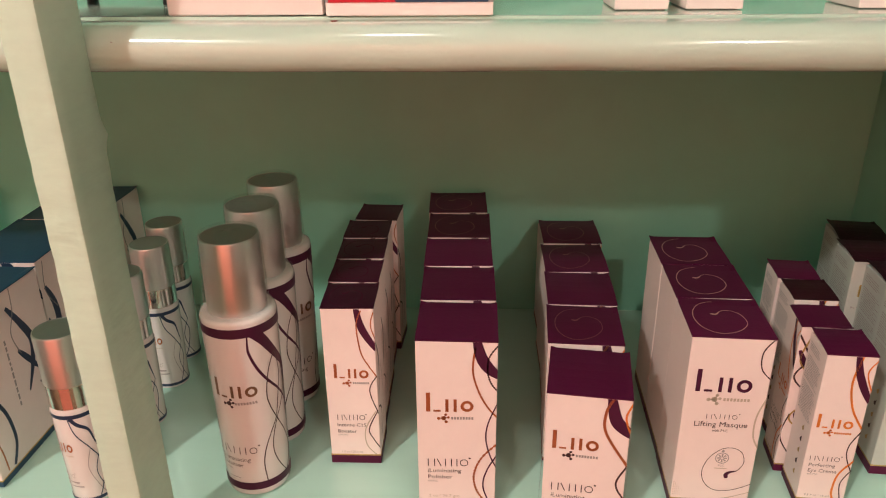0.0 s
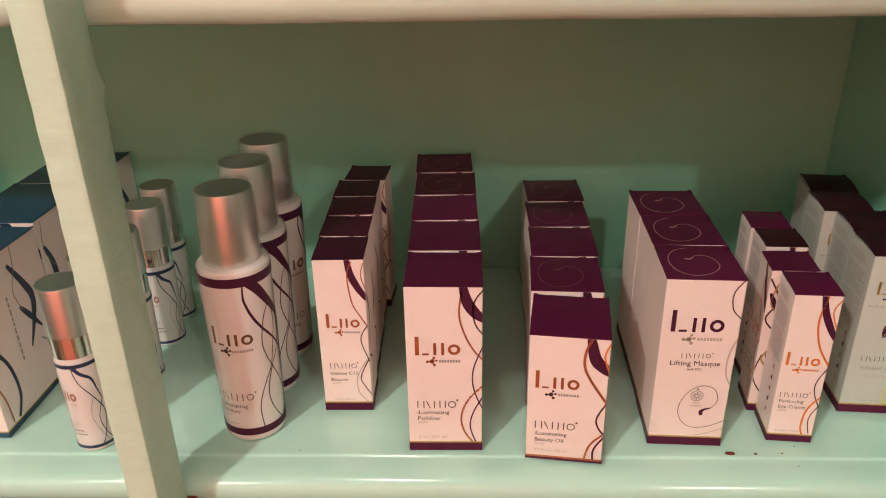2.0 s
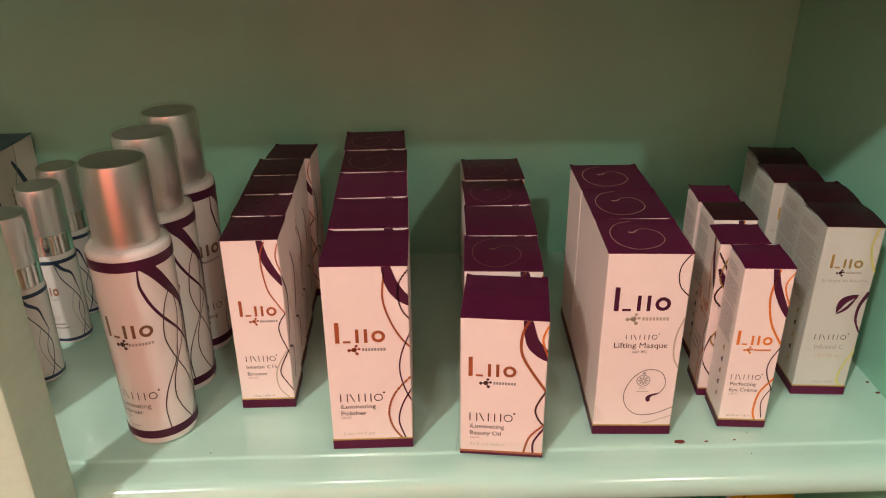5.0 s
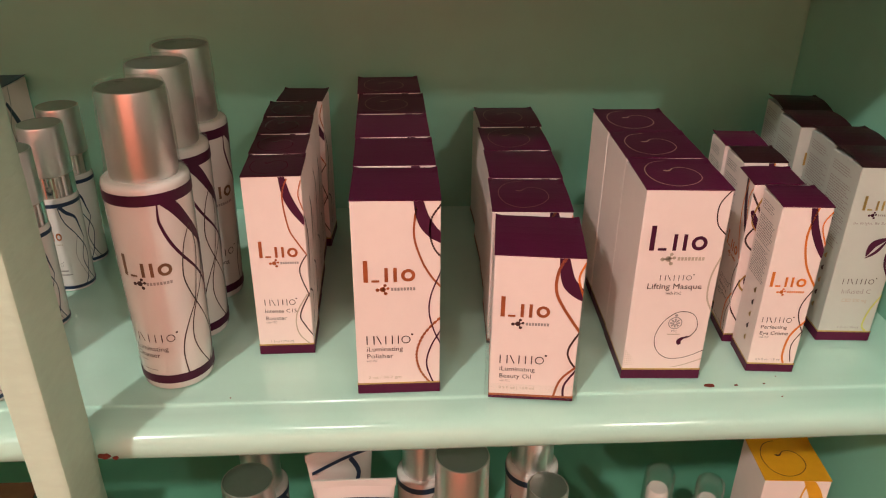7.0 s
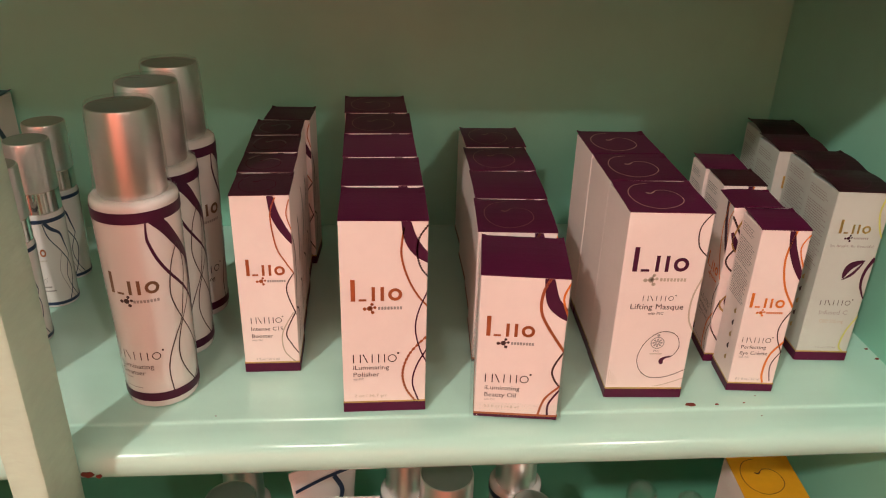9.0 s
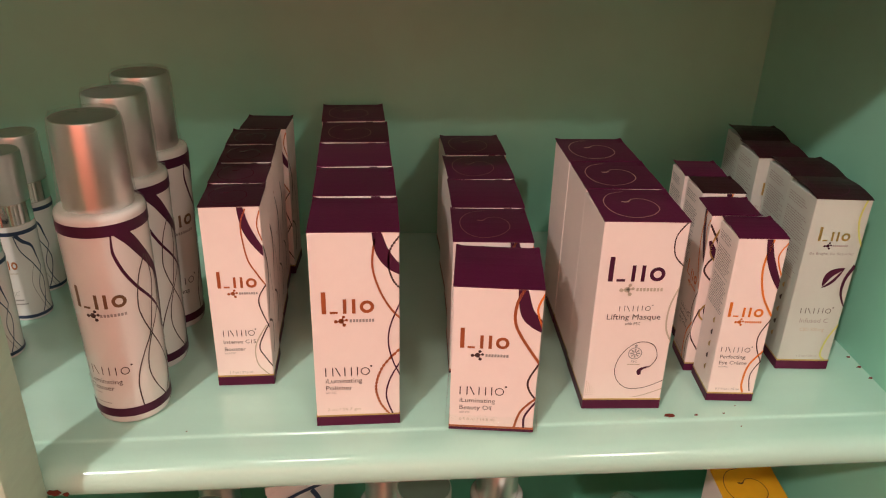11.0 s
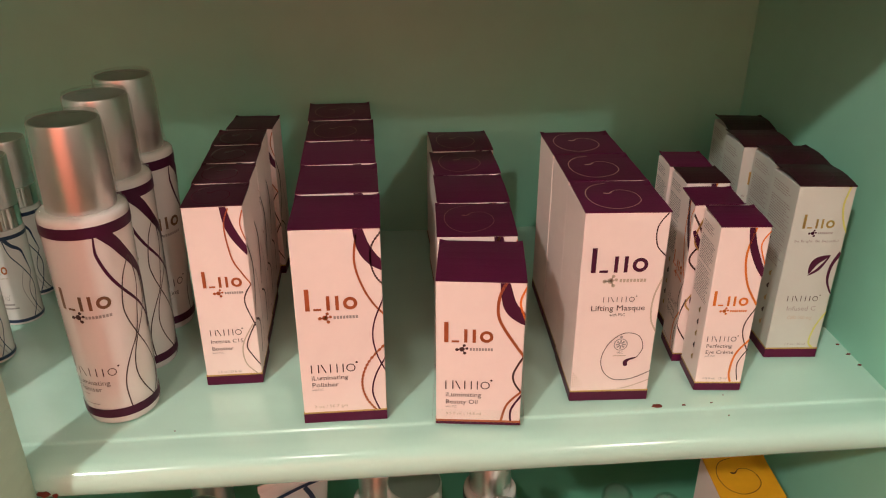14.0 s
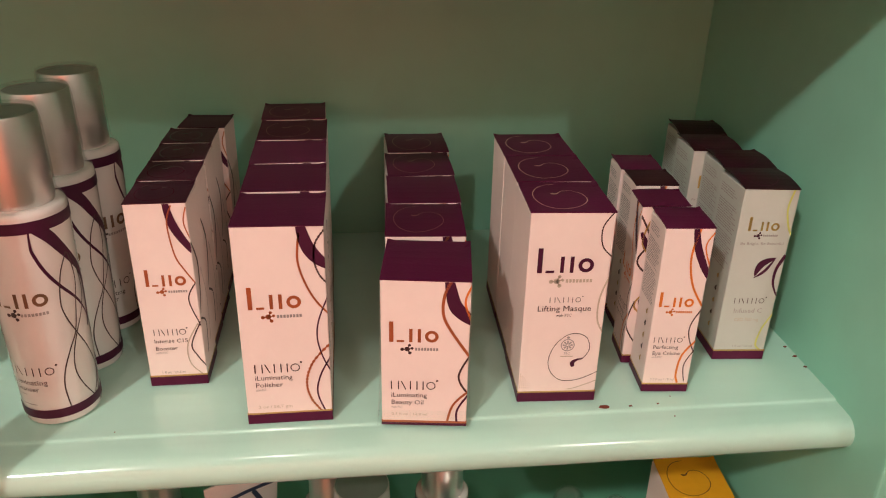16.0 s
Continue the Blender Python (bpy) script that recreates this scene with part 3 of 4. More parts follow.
BOOSTER = dict(BASE, size=(0.0395, 0.0400, 0.140), label="slim white carton with plum lid and dark swirls", group="row of booster cartons", spiral=FAINT_LINE, lid=PLUM_DARK,
               mark=(0.175, 0.572, 0.68), name=(0.175, 0.297, 0.56, 0.0050), line_ink=GOLD,
               text=[("Intense C15", 0.0044, 0.16, 0.254, 0.58, DARK_INK, False), ("Booster", 0.0044, 0.165, 0.211, 0.38, DARK_INK, False),
                     ("with PSC", 0.0024, 0.165, 0.191, 0.20, GREY_INK, False), ("1 fl oz / 29.6 ml", 0.0028, 0.21, 0.073, 0.42, GREY_INK, False)],
               ribbons=[([(0.66, 1.02), (0.73, 0.91), (0.85, 0.83), (1.03, 0.75)], 0.15, PURPLE_INK), ([(0.76, 0.99), (0.66, 0.90), (0.72, 0.735), (0.86, 0.65), (1.03, 0.57)], 0.026, COPPER),
                        ([(0.99, 0.98), (0.93, 0.90), (1.03, 0.80)], 0.020, COPPER), ([(1.03, 0.60), (0.85, 0.50), (0.97, 0.37), (1.03, 0.33)], 0.022, DARK_INK),
                        ([(1.0, 0.37), (0.80, 0.24), (0.88, 0.17), (1.03, 0.10)], 0.024, DARK_INK), ([(0.95, 0.36), (0.73, 0.24), (0.74, 0.13), (0.93, 0.06)], 0.024, PALE_INK)],
               side_ribbons=[([(0, 0.80), (0.30, 0.66), (0.25, 0.52), (0.05, 0.40)], 0.07, DARK_INK), ([(0.05, 0.38), (0.40, 0.30), (0.30, 0.14)], 0.04, DARK_INK),
                             ([(0.5, 0.6), (0.7, 0.4), (0.6, 0.15)], 0.02, GREY_INK)])
OIL = dict(BASE, size=(0.0565, 0.0590, 0.109), label="white carton with plum lid, copper foil foot and swirls", group="row of beauty oil cartons", spiral=DIM_LINE,
           band=0.0022, base_label="dark plum foot", line=0.0016, line_ink=COPPER, bow=0.0018,
           mark=(0.095, 0.597, 0.565), name=(0.11, 0.264, 0.525, 0.0066), mark_ink=COPPER, molecule_ink=DARK_INK,
           text=[("iLuminating", 0.0050, 0.11, 0.209, 0.42, DARK_INK, False), ("Beauty Oil", 0.0050, 0.11, 0.156, 0.38, DARK_INK, False),
                 ("with PSC", 0.0026, 0.115, 0.127, 0.13, GREY_INK, False), ("0.5 fl oz | 14.8 ml", 0.0030, 0.115, 0.074, 0.42, PALE_INK, False)],
           ribbons=[([(0.755, 1.02), (0.82, 0.86), (0.92, 0.79), (1.04, 0.74)], 0.16, PURPLE_INK), ([(0.78, 1.0), (0.71, 0.91), (0.70, 0.79), (0.79, 0.68), (1.03, 0.49)], 0.034, COPPER),
                    ([(1.01, 0.98), (0.94, 0.87), (1.02, 0.74)], 0.024, ORANGE), ([(1.02, 0.52), (0.90, 0.39), (0.92, 0.31), (1.03, 0.23)], 0.024, DARK_INK),
                    ([(1.03, 0.27), (0.84, 0.16), (0.77, 0.03)], 0.028, COPPER), ([(1.03, 0.25), (0.89, 0.125), (0.885, 0.03)], 0.026, PURPLE_INK)])
MASQUE = dict(BASE, size=(0.0550, 0.0565, 0.144), label="white carton with plum lid and fine spiral print", group="row of masque cartons", base_label="plum printed base band",
              mark=(0.12, 0.707, 0.69), mark_ink=PURPLE_INK, molecule_ink=PALE_INK, bar_ink=PALE_INK, name=(0.305, 0.553, 0.395, 0.0040),
              text=[("Lifting Masque", 0.0060, 0.493, 0.508, 0.668, DARK_INK, True), ("with PSC", 0.0032, 0.495, 0.478, 0.19, DARK_INK, True)],
              ribbons=[([(0.97, 1.0), (0.86, 0.93), (0.88, 0.84), (1.02, 0.78)], 0.016, DARK_INK), ([(1.02, 0.70), (0.92, 0.58), (0.92, 0.46), (1.02, 0.38)], 0.022, PALE_INK)],
              extra=[spiral_fruit])
EYE = dict(BASE, size=(0.0330, 0.0345, 0.129), label="small white carton with plum lid and orange swirls", group="row of eye creme cartons", bow=0.0014,
           band=0.0062, mark=(0.09, 0.543, 0.74), mark_ink=ORANGE, molecule_ink=ORANGE, bar_ink=ORANGE, name=(0.105, 0.321, 0.63, 0.0043),
           text=[("Perfecting", 0.0042, 0.105, 0.282, 0.55, DARK_INK, False), ("Eye Cr\u00e8me", 0.0042, 0.11, 0.243, 0.60, DARK_INK, False),
                 ("with PSC", 0.0022, 0.11, 0.222, 0.22, GREY_INK, False), ("0.5 fl oz / 15 ml", 0.0026, 0.15, 0.075, 0.52, GREY_INK, False)],
           ribbons=[([(0.60, 1.02), (0.70, 0.90), (0.86, 0.80), (1.03, 0.72)], 0.16, PURPLE_INK), ([(0.70, 1.0), (0.60, 0.84), (0.72, 0.68), (1.0, 0.55)], 0.045, ORANGE),
                    ([(1.0, 0.98), (0.86, 0.90), (1.02, 0.78)], 0.03, ORANGE), ([(1.02, 0.54), (0.84, 0.44), (0.84, 0.36), (1.0, 0.26)], 0.026, DARK_INK),
                    ([(1.02, 0.34), (0.76, 0.24), (0.70, 0.12), (0.76, 0.06)], 0.045, ORANGE), ([(1.02, 0.28), (0.84, 0.18), (0.90, 0.07)], 0.024, DARK_INK)],
           side_ribbons=[([(0.0, 0.95), (0.25, 0.80), (0.05, 0.66), (0.7, 0.50), (0.95, 0.4)], 0.04, DARK_INK), ([(0.3, 0.98), (0.1, 0.78), (0.6, 0.60), (0.1, 0.40), (0.5, 0.3)], 0.04, GOLD),
                         ([(0.05, 0.85), (0.3, 0.74), (0.9, 0.68)], 0.13, PURPLE_INK), ([(0.7, 0.55), (0.2, 0.42), (0.6, 0.26)], 0.05, PURPLE_INK), ([(0.1, 0.42), (0.0, 0.25), (0.4, 0.08)], 0.03, DARK_INK)],
           extra=[side_notes])
INFUSED = dict(BASE, card=CARD_GREY, size=(0.0400, 0.0440, 0.141), label="pale grey-green carton with plum lid and leaf print", group="row of infused cartons",
               mark=(0.19, 0.774, 0.58), mark_ink=GOLD, molecule_ink=PURPLE_INK, name=(0.21, 0.351, 0.59, 0.0046),
               text=[("Infused C", 0.0054, 0.23, 0.295, 0.55, GREY_INK, False), ("CBD 500 mg", 0.0042, 0.28, 0.243, 0.47, PALE_INK, False), ("1 fl oz / 30 ml", 0.0028, 0.34, 0.079, 0.40, GREY_INK, False)],
               ribbons=[([(0.90, 1.0), (0.84, 0.90), (0.92, 0.80), (1.03, 0.74)], 0.035, LIME), ([(1.03, 0.30), (0.86, 0.20), (0.80, 0.10), (0.90, 0.062)], 0.035, LIME)],
               extra=[side_notes, leaf_print], spiral=PURPLE_INK, lid=DARK_LID, lid_label="dark plum-brown tuck-in lid", bow=0.0030)


def row_of(spec, places):
    """places: left and y of the front bottom edge, turn in degrees, and whether the lid bears its spiral."""
    w, d, h = spec["size"]
    first = carton(spec)
    made = []
    for k, (x, y, turn, spiral) in enumerate(places):
        m = pose(x, y, Z_MID, 0, 0, turn) @ pose(w / 2, d / 2, 0.0005)
        if k == 0:
            first.matrix_world = m
            made.append(first)
        else:
            made.append(copy_thing(first, m))
    rnd = random.Random(len(spec["label"]) + len(places))
    for ob, (x, y, turn, spiral) in zip(made, places):
        lid = [c for c in ob.children if c.name.startswith("lid")][0]
        lid.matrix_basis = pose(0, -d / 2, h) @ pose(0, 0, 0, rnd.uniform(-1.3, -0.6), rnd.uniform(-0.5, 0.5), rnd.uniform(-0.8, 0.8)) @ pose(0, d / 2, -h + 0.0002)
        if not spiral:
            for child in [c for c in ob.children_recursive if c.name.startswith("spiral")]:
                bpy.data.objects.remove(child)
    return made


row_of(BOOSTER, [(-0.1155, 0.4845, 0.5, True), (-0.1175, 0.529, 0.5, True), (-0.1185, 0.574, 0.5, True), (-0.1205, 0.619, 0.5, True), (-0.1165, 0.664, -3.5, False)])
row_of(POLISHER, [(-0.0415, 0.4345, 0.5, False), (-0.0420, 0.4945, 0.4, False), (-0.0435, 0.5545, 0.8, False), (-0.0445, 0.6140, 0.8, True), (-0.0470, 0.6755, 1.5, True)])
oils = row_of(OIL, [(0.0470, 0.4270, -7, False), (0.0530, 0.4925, -3, True), (0.0580, 0.5555, -2, False), (0.0610, 0.6180, 0.5, True), (0.0640, 0.6825, 1.5, True)])


def clear_sleeve(w, d, h):
    """A loose clear wrap that flares a little at the foot of a carton."""
    bm, rows, seg = bmesh.new(), [], 8
    for k in range(9):
        f = k / 8
        out = 0.0007 + 0.0022 * (1 - f) ** 3
        ring = []
        for cx, cy in ((-1, -1), (1, -1), (1, 1), (-1, 1)):
            nx, ny = {(-1, -1): (1, 0), (1, -1): (0, 1), (1, 1): (-1, 0), (-1, 1): (0, -1)}[cx, cy]
            for j in range(seg):
                x = cx * (w / 2 + out) + nx * j / seg * (w + 2 * out)
                y = cy * (d / 2 + out) + ny * j / seg * (d + 2 * out)
                wob = 0.0004 * noise.noise((x * 90, y * 90, f * 4))
                ring.append(bm.verts.new((x + wob * cx, y + wob * cy, 0.0004 + f * (h - 0.002))))
        rows.append(ring)
    for i, (a, b) in enumerate(zip(rows, rows[1:])):
        for k in range(0 if i < 1 else seg, len(a)):
            j = (k + 1) % len(a)
            bm.faces.new((a[k], a[j], b[j], b[k]))
    return bm


part("clear_wrap", clear_sleeve(*OIL["size"]), FILM, oils[0], "loose clear plastic wrap", True).visible_shadow = False
row_of(MASQUE, [(0.1430, 0.4440, -2.5, True), (0.1460, 0.5020, -2, True), (0.1480, 0.5605, -2, True)])
eyes = row_of(EYE, [(0.2358, 0.4490, -5, False), (0.2390, 0.4925, -6, False), (0.2440, 0.5300, -3, False), (0.2450, 0.5680, -5, False)])
# Shade on the third lid is painted in: darker card than the rest of its row.
shaded_lid = [c for c in eyes[2].children if c.name.startswith("lid")][0]
shaded_lid.data = shaded_lid.data.copy()
shaded_lid.data.materials[0] = DARK_LID
eyes[1].matrix_world = pose(0.2335, 0.4870, Z_MID, 0, 0, -96) @ pose(-0.0165, 0.01725, 0.0005)
row_of(INFUSED, [(0.3065, 0.4860, -4, True), (0.3125, 0.5310, -5, True), (0.3075, 0.5760, -5, True), (0.3150, 0.6220, -8, True)])


# ---- bottles ----
def on_round(radius):
    """Lays (arc, height) on a turned body whose radius depends on the height; arc 0 faces the front."""
    def place(s, z):
        r = radius(z) + 0.0002
        a = s / 0.026
        return (r * math.sin(a), -r * math.cos(a), z)
    return place


def pump_bottle(group, label, ink, light_ink):
    """A tall white bottle with a wide satin silver cap."""
    ob = thing("cosmetic_bottle", label, "bottle", group)
    rad = lambda z: 0.0242 + (0.0268 - 0.0242) * min(1, max(0, z / 0.138))
    body = part("body", lathe([(0, 0.0006), (0.0215, 0.0), (0.0233, 0.0008), (0.0242, 0.0028), *[(rad(z), z) for z in (0.02, 0.05, 0.08, 0.11, 0.143)],
                               (0.0268, 0.1472), (0.0264, 0.1490), (0.0250, 0.1503), (0.0225, 0.1509), (0.0, 0.1510)], 64), PLASTIC, ob, "", True)
    cap = part("cap", lathe([(0.0192, 0.1504), (0.0205, 0.1510), (0.0208, 0.1520), (0.0201, 0.2042), (0.0198, 0.2052), (0.0191, 0.2055)], 64), SILVER, ob, "satin silver cap", True)
    part("cap_top", lathe([(0.0191, 0.2055), (0.0184, 0.2050), (0.0, 0.2050)], 48), CAP_TOP, cap, "frosted cap top")
    place = on_round(rad)
    part("upper_band", lathe([(rad(0.1382) + 0.0002, 0.1382), (rad(0.1455) + 0.0002, 0.1455)], 64), ink, body, "dark printed band", True)
    part("lower_band", lathe([(rad(0.006) + 0.0002, 0.0060), (rad(0.0128) + 0.0002, 0.0128)], 64), ink, body, "dark printed band", True)
    part("emblem", mark(-0.0190, 0.0895, 0.0325, place, 6), BRONZE if ink is PURPLE_INK else NAVY_INK, body)
    part("molecule_print", molecule(-0.0085, 0.0848, 0.034, place), DARK_INK, body)
    part("printed_bar", small_bars(-0.0040, 0.0836, 0.0166, 0.0021, place, 8, None, 0.7), GREY_INK, body)
    part("name_print", name_strokes(-0.0250, 0.0395, 0.0335, 0.0064, place), DARK_INK, body)
    part("lettering", words("iLuminating", 0.0054, -0.0250, 0.0327, place, None, False, 0.0268), DARK_INK, body)
    part("lettering", words("Cleanser", 0.0054, -0.0250, 0.0274, place, None, False, 0.0205), DARK_INK, body)
    part("small_print", rect(-0.0245, -0.0150, 0.0240, 0.0247, place, None, 3), GREY_INK, body)
    part("small_print", rect(-0.0240, -0.0085, 0.0165, 0.0172, place, None, 3), GREY_INK, body)
    for pts, wd, mat in (
            ([(0.0150, 0.1405), (0.0210, 0.1330), (0.0270, 0.1235), (0.0337, 0.1134), (0.0397, 0.1040), (0.0440, 0.0920), (0.0430, 0.0780), (0.0390, 0.0620)], lambda f: 0.0068 * (1 - f) ** 0.8 + 0.0012, ink),
            ([(0.0102, 0.1390), (0.0097, 0.1311), (0.0102, 0.1250), (0.0143, 0.1125), (0.0212, 0.1002), (0.0319, 0.0858), (0.0385, 0.0740), (0.0440, 0.0580), (0.0430, 0.0400), (0.0397, 0.0219), (0.0380, 0.0128)], lambda f: 0.0009 + 0.0011 * math.sin(math.pi * min(1, f * 1.5)), ink),
            ([(0.0296, 0.1200), (0.0231, 0.1077), (0.0197, 0.0893), (0.0213, 0.0776), (0.0267, 0.0637), (0.0343, 0.0478), (0.0400, 0.0320), (0.0385, 0.0219), (0.0332, 0.0128)], 0.0009, light_ink),
            ([(0.0306, 0.1190), (0.0335, 0.1012), (0.0303, 0.0843), (0.0260, 0.0657), (0.0197, 0.0541), (0.0142, 0.0414), (0.0118, 0.0287), (0.0129, 0.0128)], 0.0009, light_ink),
            ([(0.0328, 0.1175), (0.0380, 0.1017), (0.0390, 0.0887), (0.0346, 0.0772), (0.0267, 0.0637), (0.0217, 0.0498), (0.0208, 0.0368), (0.0247, 0.0243), (0.0314, 0.0128)], 0.0009, light_ink),
            ([(-0.030, 0.120), (-0.036, 0.080), (-0.030, 0.050), (-0.036, 0.014)], 0.0010, light_ink)):
        part("printed_ribbon", ribbon(pts, wd, place, None, 9), mat, body)
    return ob


def film_sleeve(x, y):
    """A loose clear film pulled over a cap."""
    bm, seg, rows = bmesh.new(), 40, []
    for z, r in ((0.1512, 0.0262), (0.1530, 0.0232), (0.1580, 0.0222), (0.1720, 0.0219), (0.1860, 0.0216), (0.1960, 0.0213), (0.2000, 0.0211), (0.2045, 0.0207), (0.2075, 0.0198), (0.2082, 0.016), (0.2080, 0.009), (0.2084, 0.003)):
        rows.append([bm.verts.new(((r + 0.0007 * noise.noise((math.cos(k * 0.157) * 3, math.sin(k * 0.157) * 3, z * 60 + x * 90 + y * 70))) * math.cos(2 * math.pi * k / seg),
                                   (r + 0.0007 * noise.noise((math.cos(k * 0.157) * 3, math.sin(k * 0.157) * 3, z * 60))) * math.sin(2 * math.pi * k / seg),
                                   z + 0.0012 * noise.noise((k * 0.7, z * 900, x * 50)))) for k in range(seg)])
    for a, b in zip(rows, rows[1:]):
        for k in range(seg):
            bm.faces.new((a[k], a[(k + 1) % seg], b[(k + 1) % seg], b[k]))
    return bm


def mist_bottle():
    """A slender white bottle with a silver cap above a chrome collar."""
    ob = thing("mist_bottle", "slender white bottle with silver cap, chrome collar and navy rings", "bottle", "row of mist bottles")
    rad = lambda z: 0.0158 + 0.0012 * min(1, max(0, z / 0.08))
    body = part("body", lathe([(0, 0.0005), (0.0140, 0.0), (0.0155, 0.0010), (0.0158, 0.003), (rad(0.04), 0.04), (rad(0.082), 0.082), (0.0164, 0.0845), (0.0, 0.0846)], 48), PLASTIC, ob, "", True)
    part("collar", lathe([(0.0158, 0.0845), (0.0166, 0.0850), (0.0166, 0.1020), (0.0160, 0.1024)], 48), CHROME, ob, "polished chrome collar", True)
    cap = part("cap", lathe([(0.0160, 0.1024), (0.0169, 0.1028), (0.0169, 0.1405), (0.0165, 0.1418), (0.0158, 0.1422)], 48), SILVER, ob, "satin silver cap", True)
    part("cap_top", lathe([(0.0158, 0.1422), (0.0152, 0.1418), (0.0, 0.1418)], 40), CAP_TOP, cap, "frosted cap top")
    place = on_round(rad)
    part("upper_band", lathe([(rad(0.0772) + 0.0002, 0.0772), (rad(0.0805) + 0.0002, 0.0805)], 48), NAVY_INK, body, "navy printed ring", True)
    part("lower_band", lathe([(rad(0.0030) + 0.0002, 0.0030), (rad(0.0058) + 0.0002, 0.0058)], 48), NAVY_INK, body, "navy printed ring", True)
    part("emblem", mark(-0.024, 0.0480, 0.026, place, 6), COPPER, body)
    part("printed_bar", small_bars(-0.010, 0.0440, 0.011, 0.0012, place, 7), PALE_INK, body)
    part("name_print", name_strokes(-0.024, 0.0240, 0.020, 0.0042, place), GREY_INK, body)
    part("small_print", rect(-0.022, 0.000, 0.0195, 0.0210, place, None, 6), GREY_INK, body)
    part("small_print", rect(-0.022, 0.004, 0.0160, 0.0172, place, None, 6), GREY_INK, body)
    for pts, wd, mat in (([(0.006, 0.078), (0.012, 0.072), (0.022, 0.066), (0.026, 0.056), (0.030, 0.045)], lambda f: 0.0034 * (1 - f) + 0.0008, NAVY_INK),
                         ([(0.030, 0.046), (0.022, 0.030), (0.026, 0.016), (0.034, 0.006)], 0.0009, NAVY_INK), ([(0.004, 0.077), (0.008, 0.064), (0.020, 0.050), (0.030, 0.034), (0.026, 0.016), (0.020, 0.006)], 0.0011, NAVY_INK),
                         ([(0.020, 0.050), (0.014, 0.034), (0.020, 0.018), (0.028, 0.006)], 0.0007, GREY_INK)):
        part("printed_ribbon", ribbon(pts, wd, place, None, 8), mat, body)
    return ob


big = pump_bottle("row of cleanser bottles", "tall white bottle with plum bands and satin silver cap", PURPLE_INK, DARK_INK)
for child in (part("shrink_film", film_sleeve(0, 0), FILM, big, "loose clear plastic film", True),):
    child.visible_shadow = False
big.matrix_world = pose(-0.1700, 0.4680, Z_MID + 0.0004, 0, 0, 4)
copy_thing(big, pose(-0.1710, 0.5275, Z_MID + 0.0004, 0, 0, 8))
copy_thing(big, pose(-0.1700, 0.5855, Z_MID + 0.0004, 0, 0, 46))
mist = mist_bottle()
mist.matrix_world = pose(-0.2920, 0.4465, Z_MID + 0.0004, 0, 0, -2)
for x, y, turn in ((-0.2910, 0.4920, 20), (-0.2885, 0.5375, 5), (-0.2900, 0.5985, 12), (-0.2960, 0.6480, -15), (-0.5280, 0.7220, 0)):
    copy_thing(mist, pose(x, y, Z_MID + 0.0004, 0, 0, turn))

# ---- the cartons and bottle beyond the post ----
SIDE_SWIRLS = [([(0.53, 0.90), (0.66, 0.76), (0.745, 0.63), (0.69, 0.50), (0.57, 0.36)], 0.075, NAVY_INK), ([(0.55, 0.63), (0.65, 0.54), (0.775, 0.42)], 0.055, NAVY_INK),
               ([(0.06, 0.825), (0.14, 0.705), (0.155, 0.575), (0.10, 0.46), (0.0, 0.38)], 0.085, NAVY_INK), ([(0.0, 0.63), (0.13, 0.50), (0.235, 0.36), (0.265, 0.18), (0.18, 0.055)], 0.035, NAVY_INK),
               ([(0.0, 0.52), (0.02, 0.35), (0.08, 0.20), (0.10, 0.06)], 0.016, COPPER), ([(0.62, 0.99), (0.60, 0.86), (0.52, 0.74), (0.58, 0.60)], 0.012, GREY_INK),
               ([(0.72, 0.36), (0.88, 0.26), (0.99, 0.18)], 0.016, GREY_INK), ([(0.10, 0.98), (0.06, 0.80), (0.18, 0.66)], 0.012, GREY_INK)]


def side_slogan(body, w, d, h, front, left, right):
    """One upright line of small type on the side of the carton."""
    rnd, z, bm = random.Random(3), 0.33 * h, bmesh.new()
    while z < 0.72 * h:
        step = rnd.uniform(0.003, 0.007)
        rect(0.415 * d, 0.435 * d, z, z + step, right, bm)
        z += step + 0.0015
    part("small_print", bm, GREY_INK, body)


NAVYBOX = dict(BASE, size=(0.0700, 0.0980, 0.143), label="white carton with navy lid and navy swirls", group="row of navy-lidded cartons", base=NAVY, base_label="navy printed base band",
               lid=NAVY, lid_label="navy printed tuck-in lid", band=0.005, mark=(0.13, 0.545, 0.66), mark_ink=NAVY_INK, molecule_ink=NAVY_INK, name=(0.20, 0.265, 0.5, 0.006), text=[],
               ribbons=[(TOP_SWEEP, 0.15, NAVY_INK)], side_ribbons=SIDE_SWIRLS, bow=0.001, extra=[side_slogan])
row_of(NAVYBOX, [(-0.4345, 0.4475, -1, True), (-0.4365, 0.5510, 0.5, False), (-0.4345, 0.6505, -0.5, False)])


def clutter_box(name, label, category, x0, x1, y, d, z, h, card, prints, group=""):
    ob = thing(name, label, category, group)
    w = x1 - x0
    ob.matrix_world = pose((x0 + x1) / 2, y + d / 2, z + 0.0004)
    body = part("body", block(-w / 2, w / 2, -d / 2, d / 2, 0, h, 0.0008), card, ob)
    for s0, s1, z0, z1, mat in prints:
        part("front_print", rect(-w / 2 + s0 * w, -w / 2 + s1 * w, z0, z1, lambda s, q, e=0.0003 + 0.0002 * (mat in (RED, NAVY, CARD)): (s, -d / 2 - e, q)), mat, body)
    return ob


